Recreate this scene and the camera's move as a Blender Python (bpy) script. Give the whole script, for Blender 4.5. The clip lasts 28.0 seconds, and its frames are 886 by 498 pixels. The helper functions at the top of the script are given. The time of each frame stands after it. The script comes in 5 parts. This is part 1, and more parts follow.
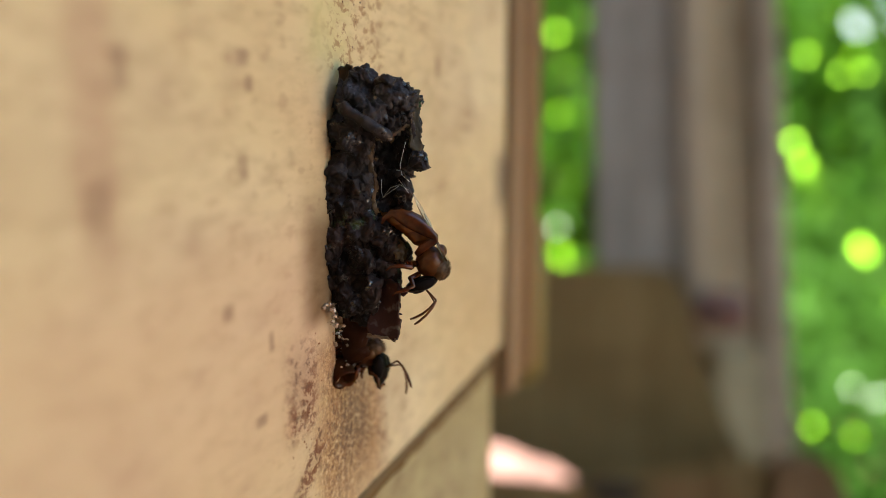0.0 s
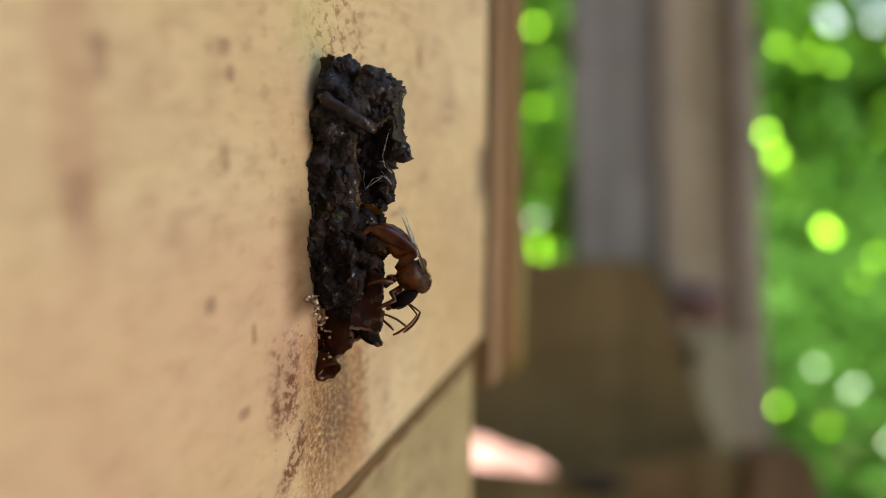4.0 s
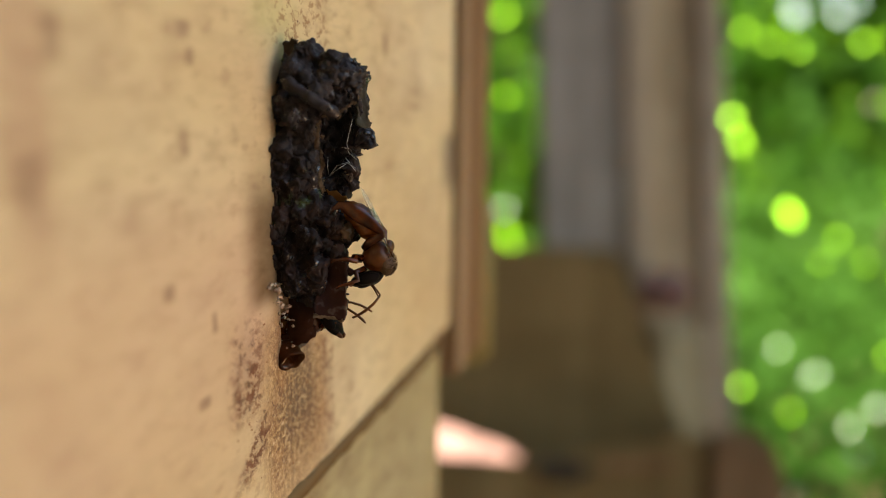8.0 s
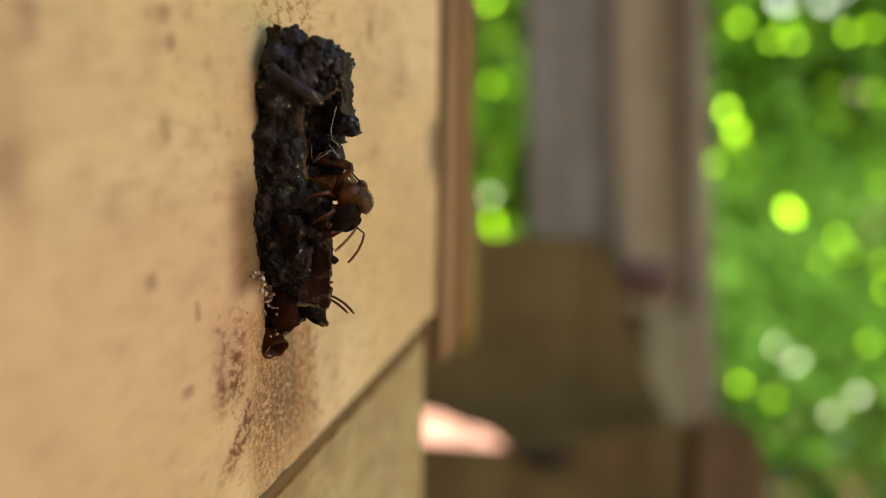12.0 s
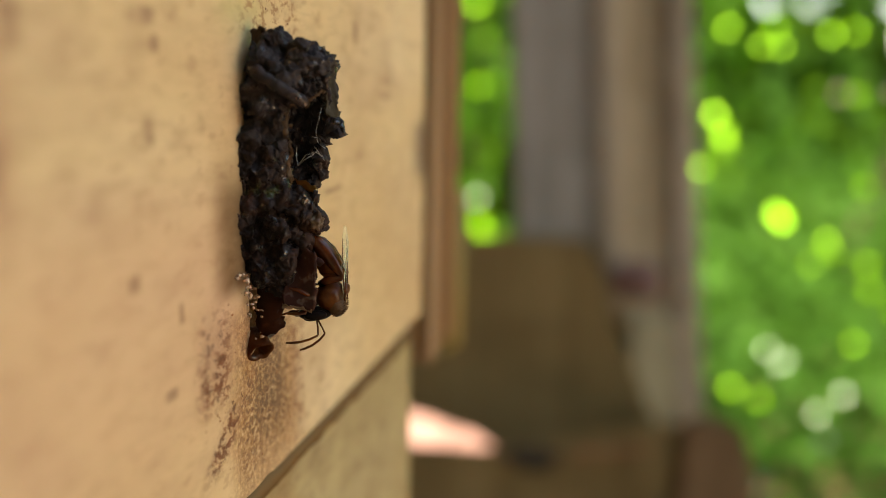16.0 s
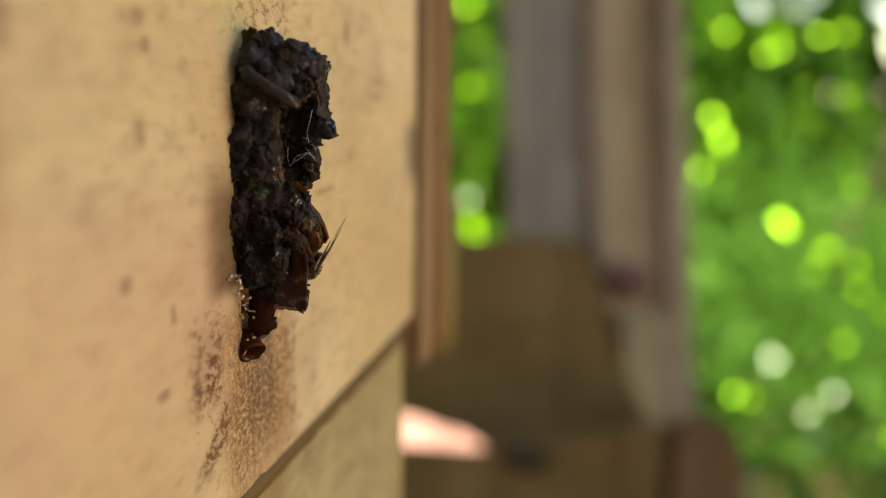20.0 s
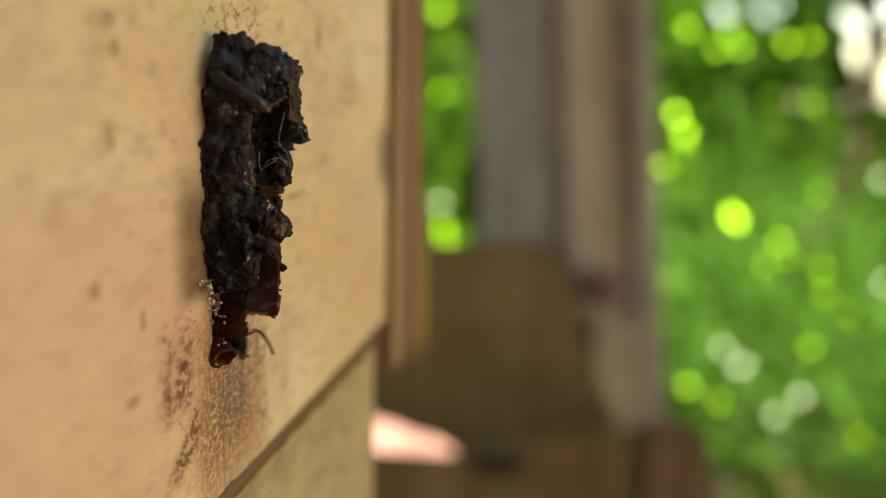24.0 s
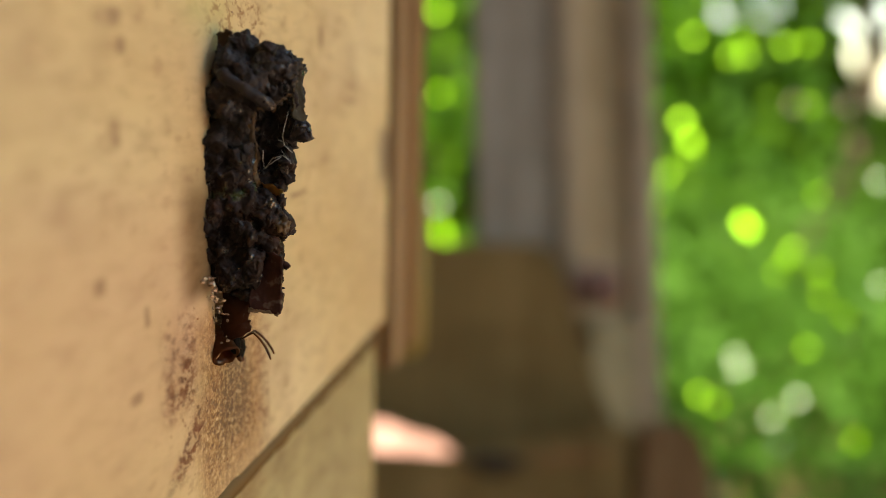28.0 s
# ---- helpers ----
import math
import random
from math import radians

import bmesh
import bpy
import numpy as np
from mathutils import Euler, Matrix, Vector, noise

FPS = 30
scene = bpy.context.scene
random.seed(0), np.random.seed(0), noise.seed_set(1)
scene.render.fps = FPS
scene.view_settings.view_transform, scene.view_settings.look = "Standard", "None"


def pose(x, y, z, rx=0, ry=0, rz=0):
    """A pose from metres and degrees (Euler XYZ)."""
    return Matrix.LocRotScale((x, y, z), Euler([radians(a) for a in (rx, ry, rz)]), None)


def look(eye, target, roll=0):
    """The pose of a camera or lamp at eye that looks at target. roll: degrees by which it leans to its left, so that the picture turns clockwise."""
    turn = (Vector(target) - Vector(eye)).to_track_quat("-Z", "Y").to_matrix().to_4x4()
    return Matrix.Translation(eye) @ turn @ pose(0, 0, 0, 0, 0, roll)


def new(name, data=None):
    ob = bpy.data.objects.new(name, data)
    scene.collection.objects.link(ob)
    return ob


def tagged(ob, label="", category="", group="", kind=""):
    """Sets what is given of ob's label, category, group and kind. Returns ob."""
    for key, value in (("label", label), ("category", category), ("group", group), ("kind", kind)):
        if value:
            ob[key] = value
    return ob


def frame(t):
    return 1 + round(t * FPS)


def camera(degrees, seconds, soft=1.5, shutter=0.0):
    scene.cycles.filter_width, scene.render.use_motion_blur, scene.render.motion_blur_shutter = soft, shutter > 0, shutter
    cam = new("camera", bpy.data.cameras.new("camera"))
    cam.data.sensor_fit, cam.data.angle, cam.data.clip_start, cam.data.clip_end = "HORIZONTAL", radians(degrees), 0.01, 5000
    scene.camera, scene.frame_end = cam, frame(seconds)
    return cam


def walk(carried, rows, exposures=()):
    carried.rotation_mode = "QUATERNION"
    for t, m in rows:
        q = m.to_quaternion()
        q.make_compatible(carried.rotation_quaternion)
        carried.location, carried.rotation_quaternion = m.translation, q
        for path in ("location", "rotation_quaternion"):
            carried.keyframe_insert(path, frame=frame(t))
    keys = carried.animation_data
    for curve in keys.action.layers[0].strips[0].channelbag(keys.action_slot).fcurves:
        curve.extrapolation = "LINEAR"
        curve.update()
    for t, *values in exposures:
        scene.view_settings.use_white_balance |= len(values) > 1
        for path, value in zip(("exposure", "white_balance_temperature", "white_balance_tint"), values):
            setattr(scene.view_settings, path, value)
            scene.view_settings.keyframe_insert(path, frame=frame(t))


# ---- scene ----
MM = 0.001

# ---- camera and its walk ----
cam = camera(55, 28.0, soft=0.8, shutter=0.5)
cam.data.dof.use_dof = True
cam.data.dof.focus_distance = 0.0535
cam.data.dof.aperture_fstop = 15.5


def view(x, y, z, yaw, pitch, roll):
    """Camera pose: millimetres; degrees of turn to the left of +y, of tilt up and of lean."""
    return pose(x * MM, y * MM, z * MM, 90 + pitch, 0, yaw) @ pose(0, 0, 0, 0, 0, roll)


PATH = [
    (0, 23.551, -48.521, 7.427, 18.673, -9.462, -0.000),
    (0.5, 23.396, -48.466, 7.459, 18.366, -9.884, 0.185),
    (1, 23.432, -48.504, 7.343, 18.233, -10.084, 0.075),
    (1.5, 23.409, -48.383, 7.342, 18.105, -10.240, 0.207),
    (2, 23.350, -48.525, 7.342, 17.871, -10.229, 0.204),
    (2.5, 23.398, -48.406, 7.326, 17.685, -10.067, 0.227),
    (3, 23.410, -48.483, 7.286, 17.491, -9.931, 0.242),
    (3.5, 23.291, -48.497, 7.312, 17.322, -10.011, 0.197),
    (5.5, 23.263, -48.641, 7.359, 16.918, -9.622, 0.243),
    (6, 23.305, -48.597, 7.366, 16.696, -9.676, 0.263),
    (6.5, 23.464, -48.561, 7.360, 16.351, -9.655, 0.309),
    (7, 23.526, -48.540, 7.428, 15.718, -9.597, 0.438),
    (7.5, 23.603, -48.168, 7.308, 15.502, -10.001, 0.384),
    (8, 23.377, -48.050, 7.189, 15.076, -10.676, 0.650),
    (8.5, 23.587, -47.904, 7.190, 14.837, -11.186, 0.747),
    (9, 23.366, -47.946, 7.169, 14.562, -11.540, 0.825),
    (9.5, 23.390, -47.815, 7.193, 14.623, -11.672, 0.878),
    (10, 23.524, -47.868, 7.303, 14.548, -11.620, 0.860),
    (10.5, 23.568, -47.801, 7.190, 14.458, -11.414, 0.816),
    (11, 23.667, -47.882, 7.265, 14.410, -11.373, 0.811),
    (11.5, 23.529, -47.795, 7.184, 14.289, -11.420, 0.786),
    (12, 23.434, -47.912, 7.197, 14.100, -11.495, 0.906),
    (12.5, 23.491, -47.905, 7.178, 13.919, -11.562, 0.907),
    (14.5, 23.871, -47.827, 7.347, 13.358, -11.567, 0.846),
    (15, 23.823, -47.789, 7.209, 13.253, -11.446, 0.888),
    (15.5, 23.645, -47.975, 7.190, 13.170, -11.382, 0.953),
    (16, 23.565, -47.899, 7.226, 13.240, -11.386, 0.977),
    (16.5, 23.555, -47.904, 7.280, 13.398, -11.434, 0.896),
    (17, 23.628, -48.038, 7.210, 13.429, -11.255, 0.836),
    (17.5, 23.812, -47.931, 7.305, 13.312, -11.270, 0.907),
    (18, 23.738, -47.948, 7.279, 13.055, -11.265, 0.880),
    (18.5, 23.741, -47.979, 7.299, 12.934, -11.221, 0.880),
    (19, 23.746, -48.102, 7.241, 12.932, -11.160, 0.940),
    (19.5, 23.591, -48.086, 7.167, 12.750, -11.136, 0.903),
    (20, 23.618, -48.027, 7.188, 12.685, -11.286, 0.891),
    (20.5, 23.673, -48.119, 7.319, 12.546, -11.273, 1.082),
    (21, 23.618, -48.098, 7.389, 12.119, -11.043, 1.063),
    (21.5, 23.703, -48.168, 7.301, 11.551, -10.714, 1.161),
    (23.5, 23.613, -48.159, 7.203, 10.733, -10.857, 1.246),
    (24, 23.615, -48.140, 7.208, 10.748, -10.922, 1.276),
    (24.5, 23.680, -48.107, 7.240, 10.790, -10.921, 1.340),
    (25, 23.588, -48.086, 7.248, 10.697, -10.937, 1.425),
    (25.5, 23.664, -48.172, 7.262, 10.718, -10.921, 1.358),
    (26, 23.568, -48.234, 7.220, 10.641, -10.898, 1.338),
    (26.5, 23.511, -48.287, 7.147, 10.633, -10.761, 1.393),
    (27, 23.263, -48.289, 7.177, 10.499, -10.805, 1.490),
    (27.5, 23.162, -48.377, 7.126, 10.499, -10.835, 1.554),
    (28, 23.309, -48.350, 7.081, 10.575, -10.859, 1.492)
]
EXPOSURES = [(0, 3.03, 7200, 6.5), (3.5, 3.0, 7200, 6.5), (6, 2.97, 7300, 6.5), (9, 2.94, 8300, 7), (12, 2.92, 8700, 7), (17, 2.9, 8750, 7), (21, 2.88, 8850, 7), (24, 2.87, 9050, 6.5), (28, 2.87, 9000, 6.5)]
walk(cam, [(t, view(*r)) for t, *r in PATH], EXPOSURES)

# ---- world and sun ----
SUN_ELEVATION, SUN_HEADING = 55, 215  # degrees; heading from +y towards +x
world = bpy.data.worlds.new("sky")
scene.world = world
world.use_nodes = True
wt = world.node_tree
sky = wt.nodes.new("ShaderNodeTexSky")
sky.sky_type, sky.sun_disc = "NISHITA", False
sky.sun_elevation, sky.sun_rotation = radians(SUN_ELEVATION), radians(SUN_HEADING)
wt.links.new(sky.outputs[0], wt.nodes["Background"].inputs[0])
wt.nodes["Background"].inputs[1].default_value = 0.10
sun = new("sun", bpy.data.lights.new("sun", "SUN"))
sun.data.energy, sun.data.angle, sun.data.color = 5.0, radians(0.55), (1.0, 0.95, 0.86)
sun_way = Vector((math.sin(radians(SUN_HEADING)) * math.cos(radians(SUN_ELEVATION)), math.cos(radians(SUN_HEADING)) * math.cos(radians(SUN_ELEVATION)), math.sin(radians(SUN_ELEVATION))))
sun.matrix_world = look(sun_way * 3, (0, 0, 0))


# ---- materials ----
class Nodes:
    """A small builder of node materials."""

    def __init__(self, name):
        self.mat = bpy.data.materials.new(name)
        self.mat.use_nodes = True
        self.tree = self.mat.node_tree
        self.bsdf = self.tree.nodes["Principled BSDF"]
        self.out = self.tree.nodes["Material Output"]
        self.co = self.add("ShaderNodeTexCoord").outputs["Object"]

    def add(self, kind, **attrs):
        n = self.tree.nodes.new(kind)
        for key, value in attrs.items():
            setattr(n, key, value)
        return n

    def link(self, a, b):
        if hasattr(a, "is_linked"):
            self.tree.links.new(a, b)
        else:
            b.default_value = a

    def scaled(self, scale, co=None):
        m = self.add("ShaderNodeMapping")
        self.link(co or self.co, m.inputs[0])
        m.inputs["Scale"].default_value = scale if hasattr(scale, "__len__") else (scale,) * 3
        return m.outputs[0]

    def noise(self, scale, detail=4, rough=0.6, co=None, warp=0.0):
        n = self.add("ShaderNodeTexNoise")
        self.link(self.scaled(scale, co), n.inputs["Vector"])
        n.inputs["Scale"].default_value, n.inputs["Detail"].default_value, n.inputs["Roughness"].default_value = 1, detail, rough
        n.inputs["Distortion"].default_value = warp
        return n.outputs[0]

    def ramp(self, value, *stops):
        r = self.add("ShaderNodeValToRGB")
        while len(r.color_ramp.elements) < len(stops):
            r.color_ramp.elements.new(0.5)
        for e, (p, c) in zip(r.color_ramp.elements, stops):
            e.position = p
            e.color = (c, c, c, 1) if not hasattr(c, "__len__") else (*c, 1)
        self.link(value, r.inputs[0])
        return r.outputs[0]

    def math(self, op, a, b=0.0):
        m = self.add("ShaderNodeMath", operation=op)
        self.link(a, m.inputs[0]), self.link(b, m.inputs[1])
        return m.outputs[0]

    def mix(self, factor, a, b, blend="MIX"):
        m = self.add("ShaderNodeMix", data_type="RGBA", blend_type=blend)
        self.link(factor, m.inputs[0])
        self.link((*a, 1) if isinstance(a, tuple) else a, m.inputs[6])
        self.link((*b, 1) if isinstance(b, tuple) else b, m.inputs[7])
        return m.outputs[2]

    def axis(self, i, co=None):
        s = self.add("ShaderNodeSeparateXYZ")
        self.link(co or self.co, s.inputs[0])
        return s.outputs[i]

    def band(self, value, a, b, c, d):
        """0 below a, 1 from b to c, 0 above d."""
        up = self.add("ShaderNodeMapRange", interpolation_type="SMOOTHSTEP")
        down = self.add("ShaderNodeMapRange", interpolation_type="SMOOTHSTEP")
        for n, lo, hi, x, y in ((up, a, b, 0, 1), (down, c, d, 1, 0)):
            self.link(value, n.inputs[0])
            n.inputs[1].default_value, n.inputs[2].default_value, n.inputs[3].default_value, n.inputs[4].default_value = lo, hi, x, y
        return self.math("MULTIPLY", up.outputs[0], down.outputs[0])

    def finish(self, color, rough=0.6, bump=None, depth=0.0001, strength=0.6, **sockets):
        self.link((*color, 1) if isinstance(color, tuple) else color, self.bsdf.inputs["Base Color"])
        self.link(rough, self.bsdf.inputs["Roughness"])
        if bump is not None:
            b = self.add("ShaderNodeBump")
            b.inputs["Strength"].default_value, b.inputs["Distance"].default_value = strength, depth
            self.link(bump, b.inputs["Height"])
            self.link(b.outputs[0], self.bsdf.inputs["Normal"])
        for key, value in sockets.items():
            self.link(value, self.bsdf.inputs[key.replace("_", " ")])
        return self.mat

    def translucent(self, color, share):
        """Lets part of the light through from behind."""
        t, m = self.add("ShaderNodeBsdfTranslucent"), self.add("ShaderNodeMixShader")
        self.link((*color, 1) if isinstance(color, tuple) else color, t.inputs[0])
        self.link(share, m.inputs[0])
        self.link(self.bsdf.outputs[0], m.inputs[1]), self.link(t.outputs[0], m.inputs[2])
        self.link(m.outputs[0], self.out.inputs[0])
        return self.mat


MARKS = [(a * MM, b * MM, c * MM, d * MM) for a, b, c, d in (
    (-12.5, -2.8, 0.45, 0.4), (-8.4, -5.35, 0.25, 0.5), (19.8, 10.6, 0.5, 0.9), (28.3, 5.5, 1.3, 0.25), (-10.3, 9.9, 0.5, 0.4),
    (-9.8, 8.6, 0.35, 0.4), (-10.7, 4.4, 0.5, 0.7), (-21.3, 3.3, 0.7, 1.0), (-9.7, -9.5, 0.5, 0.3),
    (-19.6, 9.0, 0.5, 0.9), (14.5, -1.5, 1.6, 0.2), (12.0, 3.6, 1.0, 0.25))]


def hive_wood(name, tone):
    """Pale planed board with grey-brown blotches, an orange stained streak and specks under the nest entrance."""
    n = Nodes(name)
    broad = n.noise((75, 26, 42), 3)
    fine = n.noise((1100, 320, 1000), 4)
    blot = n.noise((560, 230, 420), 4, 0.6, warp=0.3)
    smudge = n.noise((150, 62, 100), 3, 0.6, warp=0.5)
    c = n.ramp(broad, (0.30, (0.57, 0.39, 0.19)), (0.52, (0.64, 0.475, 0.25)), (0.72, (0.70, 0.55, 0.32)))
    c = n.mix(n.ramp(smudge, (0.49, 0.0), (0.70, 0.55)), c, (0.42, 0.275, 0.155))
    c = n.mix(n.ramp(blot, (0.58, 0.0), (0.72, 0.5)), c, (0.34, 0.21, 0.12))
    c = n.mix(n.ramp(fine, (0.45, 0.0), (0.72, 0.50)), c, (0.36, 0.23, 0.12))
    dots = n.noise((260, 110, 210), 2, 0.4)
    c = n.mix(n.ramp(dots, (0.72, 0.0), (0.77, 0.6)), c, (0.16, 0.09, 0.05))
    mottle = n.noise((1500, 560, 1100), 3, 0.55)
    c = n.mix(n.ramp(mottle, (0.57, 0.0), (0.66, 0.42)), c, (0.34, 0.19, 0.10))
    y, z = n.axis(1), n.axis(2)
    # pinkish patch beside the entrance
    pink = n.math("MULTIPLY", n.band(y, -0.05, -0.018, -0.004, -0.002), n.band(z, -0.020, -0.009, -0.003, 0.0045))
    c = n.mix(n.math("MULTIPLY", pink, n.ramp(broad, (0.3, 0.35), (0.7, 0.6))), c, (0.60, 0.37, 0.215))
    halo = n.math("MULTIPLY", n.band(y, -0.0075, -0.0040, -0.001, 0.001), n.band(z, -0.0120, -0.0085, -0.0055, -0.0030))
    c = n.mix(n.math("MULTIPLY", halo, 0.4), c, (0.62, 0.39, 0.25))
    # the trodden streak: orange-brown wash, pale and dark fibres, grey-black core
    fibre = n.noise((2300, 2200, 2700), 4, 0.8, warp=0.15)
    streak = n.math("MULTIPLY", n.band(y, -0.0042, -0.0012, 0.0050, 0.0075), n.math("ADD", n.math("MULTIPLY", n.band(z, -0.021, -0.0145, -0.0085, -0.006), 0.7), n.math("MULTIPLY", n.band(z, -0.036, -0.024, -0.015, -0.009), 0.3)))
    c = n.mix(n.math("MULTIPLY", streak, 0.75), c, (0.49, 0.235, 0.078))
    c = n.mix(n.math("MULTIPLY", streak, n.ramp(n.noise((320, 300, 300), 3), (0.3, 0.55), (0.65, 0.95))), c, n.ramp(fibre, (0.40, (0.13, 0.055, 0.020)), (0.47, (0.28, 0.125, 0.042)), (0.52, (0.50, 0.285, 0.115)), (0.58, (0.62, 0.42, 0.21)), (0.64, (0.76, 0.60, 0.38))))
    grain = n.noise((900, 2400, 170), 3, 0.6)
    c = n.mix(n.math("MULTIPLY", streak, n.ramp(grain, (0.50, 0.0), (0.60, 0.55))), c, (0.30, 0.135, 0.05))
    core = n.math("MULTIPLY", n.band(y, -0.0008, 0.0012, 0.0032, 0.0055), n.band(z, -0.019, -0.0135, -0.0105, -0.008))
    c = n.mix(n.math("MULTIPLY", core, n.ramp(fibre, (0.44, 0.85), (0.58, 0.2))), c, (0.145, 0.078, 0.038))
    # rust-brown blotches: a column beside the cup, a slanting band below it, a thin column on the far side
    specks = n.noise((1500, 1050, 1500), 4, 0.7, warp=0.3)
    slant = n.math("ADD", y, n.math("MULTIPLY", n.math("ADD", z, 0.0119), -0.95))
    cols = n.math("MINIMUM", n.math("ADD", n.math("ADD", n.math("MULTIPLY", n.band(y, -0.0078, -0.0060, -0.0040, -0.0022), n.band(z, -0.0130, -0.0112, -0.0078, -0.0050)), n.math("MULTIPLY", n.band(slant, -0.0036, -0.0022, -0.0010, 0.0004), n.band(z, -0.0172, -0.0150, -0.0125, -0.0105))), n.math("MULTIPLY", n.math("MULTIPLY", n.band(y, 0.0052, 0.0063, 0.0074, 0.0085), n.band(z, -0.021, -0.017, -0.011, -0.008)), 0.65)), 1.0)
    reach = n.band(z, -0.022, -0.0175, -0.0085, -0.0045)
    spots = n.math("MULTIPLY", n.ramp(specks, (0.49, 0.0), (0.525, 0.95)), n.math("MULTIPLY", n.math("MULTIPLY", cols, reach), n.ramp(n.noise((420, 300, 300), 2), (0.38, 0.1), (0.52, 1.0))))
    c = n.mix(n.math("MULTIPLY", cols, 0.22), c, (0.52, 0.27, 0.14))
    c = n.mix(spots, c, (0.21, 0.064, 0.018))
    flecks = n.noise((2100, 1500, 2000), 3, 0.7)
    c = n.mix(n.math("MULTIPLY", n.ramp(flecks, (0.55, 0.0), (0.60, 0.8)), n.math("MAXIMUM", n.math("MULTIPLY", streak, 0.9), cols)), c, (0.15, 0.056, 0.020))
    # brown stain with the crust's soft shadow painted in beside it, green bloom above the crust
    edge = n.math("MAXIMUM", n.math("MULTIPLY", n.band(y, -0.0058, -0.0028, 0.004, 0.007), n.band(z, -0.0065, -0.0050, -0.001, 0.004)), 0.0)
    c = n.mix(n.math("MULTIPLY", edge, n.ramp(blot, (0.3, 0.7), (0.7, 1.0))), c, (0.15, 0.072, 0.020))
    moss = n.math("MULTIPLY", n.band(y, -0.005, -0.0015, 0.001, 0.004), n.band(z, 0.0085, 0.011, 0.016, 0.022))
    c = n.mix(n.math("MULTIPLY", moss, n.ramp(blot, (0.3, 0.2), (0.7, 0.5))), c, (0.52, 0.46, 0.17))
    top = n.math("MULTIPLY", n.band(y, -0.002, 0.001, 0.007, 0.009), n.band(z, 0.0090, 0.0100, 0.0165, 0.022))
    c = n.mix(n.math("MULTIPLY", n.ramp(specks, (0.53, 0.0), (0.58, 0.8)), top), c, (0.30, 0.145, 0.055))
    knot = n.math("MULTIPLY", n.band(y, 0.0368, 0.0395, 0.043, 0.045), n.band(z, -0.0045, -0.002, 0.0015, 0.0035))
    c = n.mix(n.math("MULTIPLY", knot, 0.8), c, (0.17, 0.11, 0.07))
    stripe = n.math("MULTIPLY", n.band(y, -0.0232, -0.0218, -0.0208, -0.0192), n.band(z, -0.002, 0.004, 0.012, 0.016))
    c = n.mix(n.math("MULTIPLY", stripe, 0.4), c, (0.40, 0.20, 0.12))
    # dry scratches on the far half of the board
    scratch = n.math("MULTIPLY", n.ramp(n.noise((300, 70, 1500), 2), (0.66, 0.0), (0.72, 0.5)), n.band(y, 0.006, 0.012, 0.05, 0.06))
    c = n.mix(scratch, c, (0.30, 0.19, 0.10))
    # single brown marks: along y, up z, half widths
    for my, mz, wy, wz in MARKS:
        m = n.math("MULTIPLY", n.band(y, my - wy * 1.6, my - wy * 0.5, my + wy * 0.5, my + wy * 1.6), n.band(z, mz - wz * 1.6, mz - wz * 0.5, mz + wz * 0.5, mz + wz * 1.6))
        c = n.mix(n.math("MULTIPLY", m, n.ramp(fine, (0.35, 0.4), (0.6, 0.85))), c, (0.26, 0.14, 0.075))
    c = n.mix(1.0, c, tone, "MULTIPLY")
    bump = n.math("ADD", n.math("MULTIPLY", fine, 0.04), n.math("MULTIPLY", n.math("ADD", n.math("MULTIPLY", fibre, 2.0), n.math("MULTIPLY", specks, -1.2)), n.math("MAXIMUM", streak, n.math("MULTIPLY", cols, reach))))
    return n.finish(c, n.ramp(blot, (0.3, 0.5), (0.7, 0.72)), bump, 0.00018, 0.8)


def timber(name, dark, mid, light, scale=1.0):
    n = Nodes(name)
    grain = n.noise((60 * scale, 60 * scale, 7 * scale), 5, 0.65, warp=0.8)
    patch = n.noise((22 * scale, 22 * scale, 34 * scale), 3)
    c = n.ramp(grain, (0.28, dark), (0.5, mid), (0.75, light))
    c = n.mix(n.ramp(patch, (0.45, 0.0), (0.7, 0.6)), c, dark)
    return n.finish(c, 0.85, n.noise((300, 300, 40), 4), 0.0008, 0.6, Specular_IOR_Level=0.15)


def resin(name, dark, mid, light, gloss=0.35, clear=0.0, high_tone=(0.03, 0.016, 0.010)):
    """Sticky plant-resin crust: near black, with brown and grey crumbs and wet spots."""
    n = Nodes(name)
    a = n.noise(380, 4, 0.6, warp=0.6)
    b = n.noise(1700, 4, 0.65)
    c = n.ramp(a, (0.32, dark), (0.55, mid), (0.80, light))
    c = n.mix(n.ramp(n.noise(230, 3, 0.5), (0.54, 0.0), (0.68, 0.5)), c, light)
    c = n.mix(n.ramp(b, (0.60, 0.0), (0.76, 0.22)), c, (0.07, 0.040, 0.024))
    # a second tone takes over in patches towards the top
    c = n.mix(n.math("MULTIPLY", n.ramp(n.noise(330, 4, 0.65), (0.40, 0.25), (0.60, 0.9)), n.band(n.axis(2), 0.0002, 0.0038, 1.0, 2.0)), c, high_tone)
    lichen = n.math("MULTIPLY", n.ramp(n.noise(800, 3), (0.60, 0.0), (0.68, 1.0)), n.band(n.axis(2), -0.0015, -0.0005, 0.002, 0.003))
    c = n.mix(n.math("MULTIPLY", lichen, 0.55), c, (0.07, 0.10, 0.03))
    drops = n.noise(1500, 2)
    rough = n.ramp(drops, (0.58, 0.55), (0.68, gloss * 0.6))
    wet = n.ramp(drops, (0.58, 0.15), (0.68, 0.9))
    m = n.finish(c, rough, n.math("ADD", a, n.math("MULTIPLY", b, 0.6)), 0.00015, 0.7, Specular_IOR_Level=wet)
    return n.translucent(light, clear) if clear else m


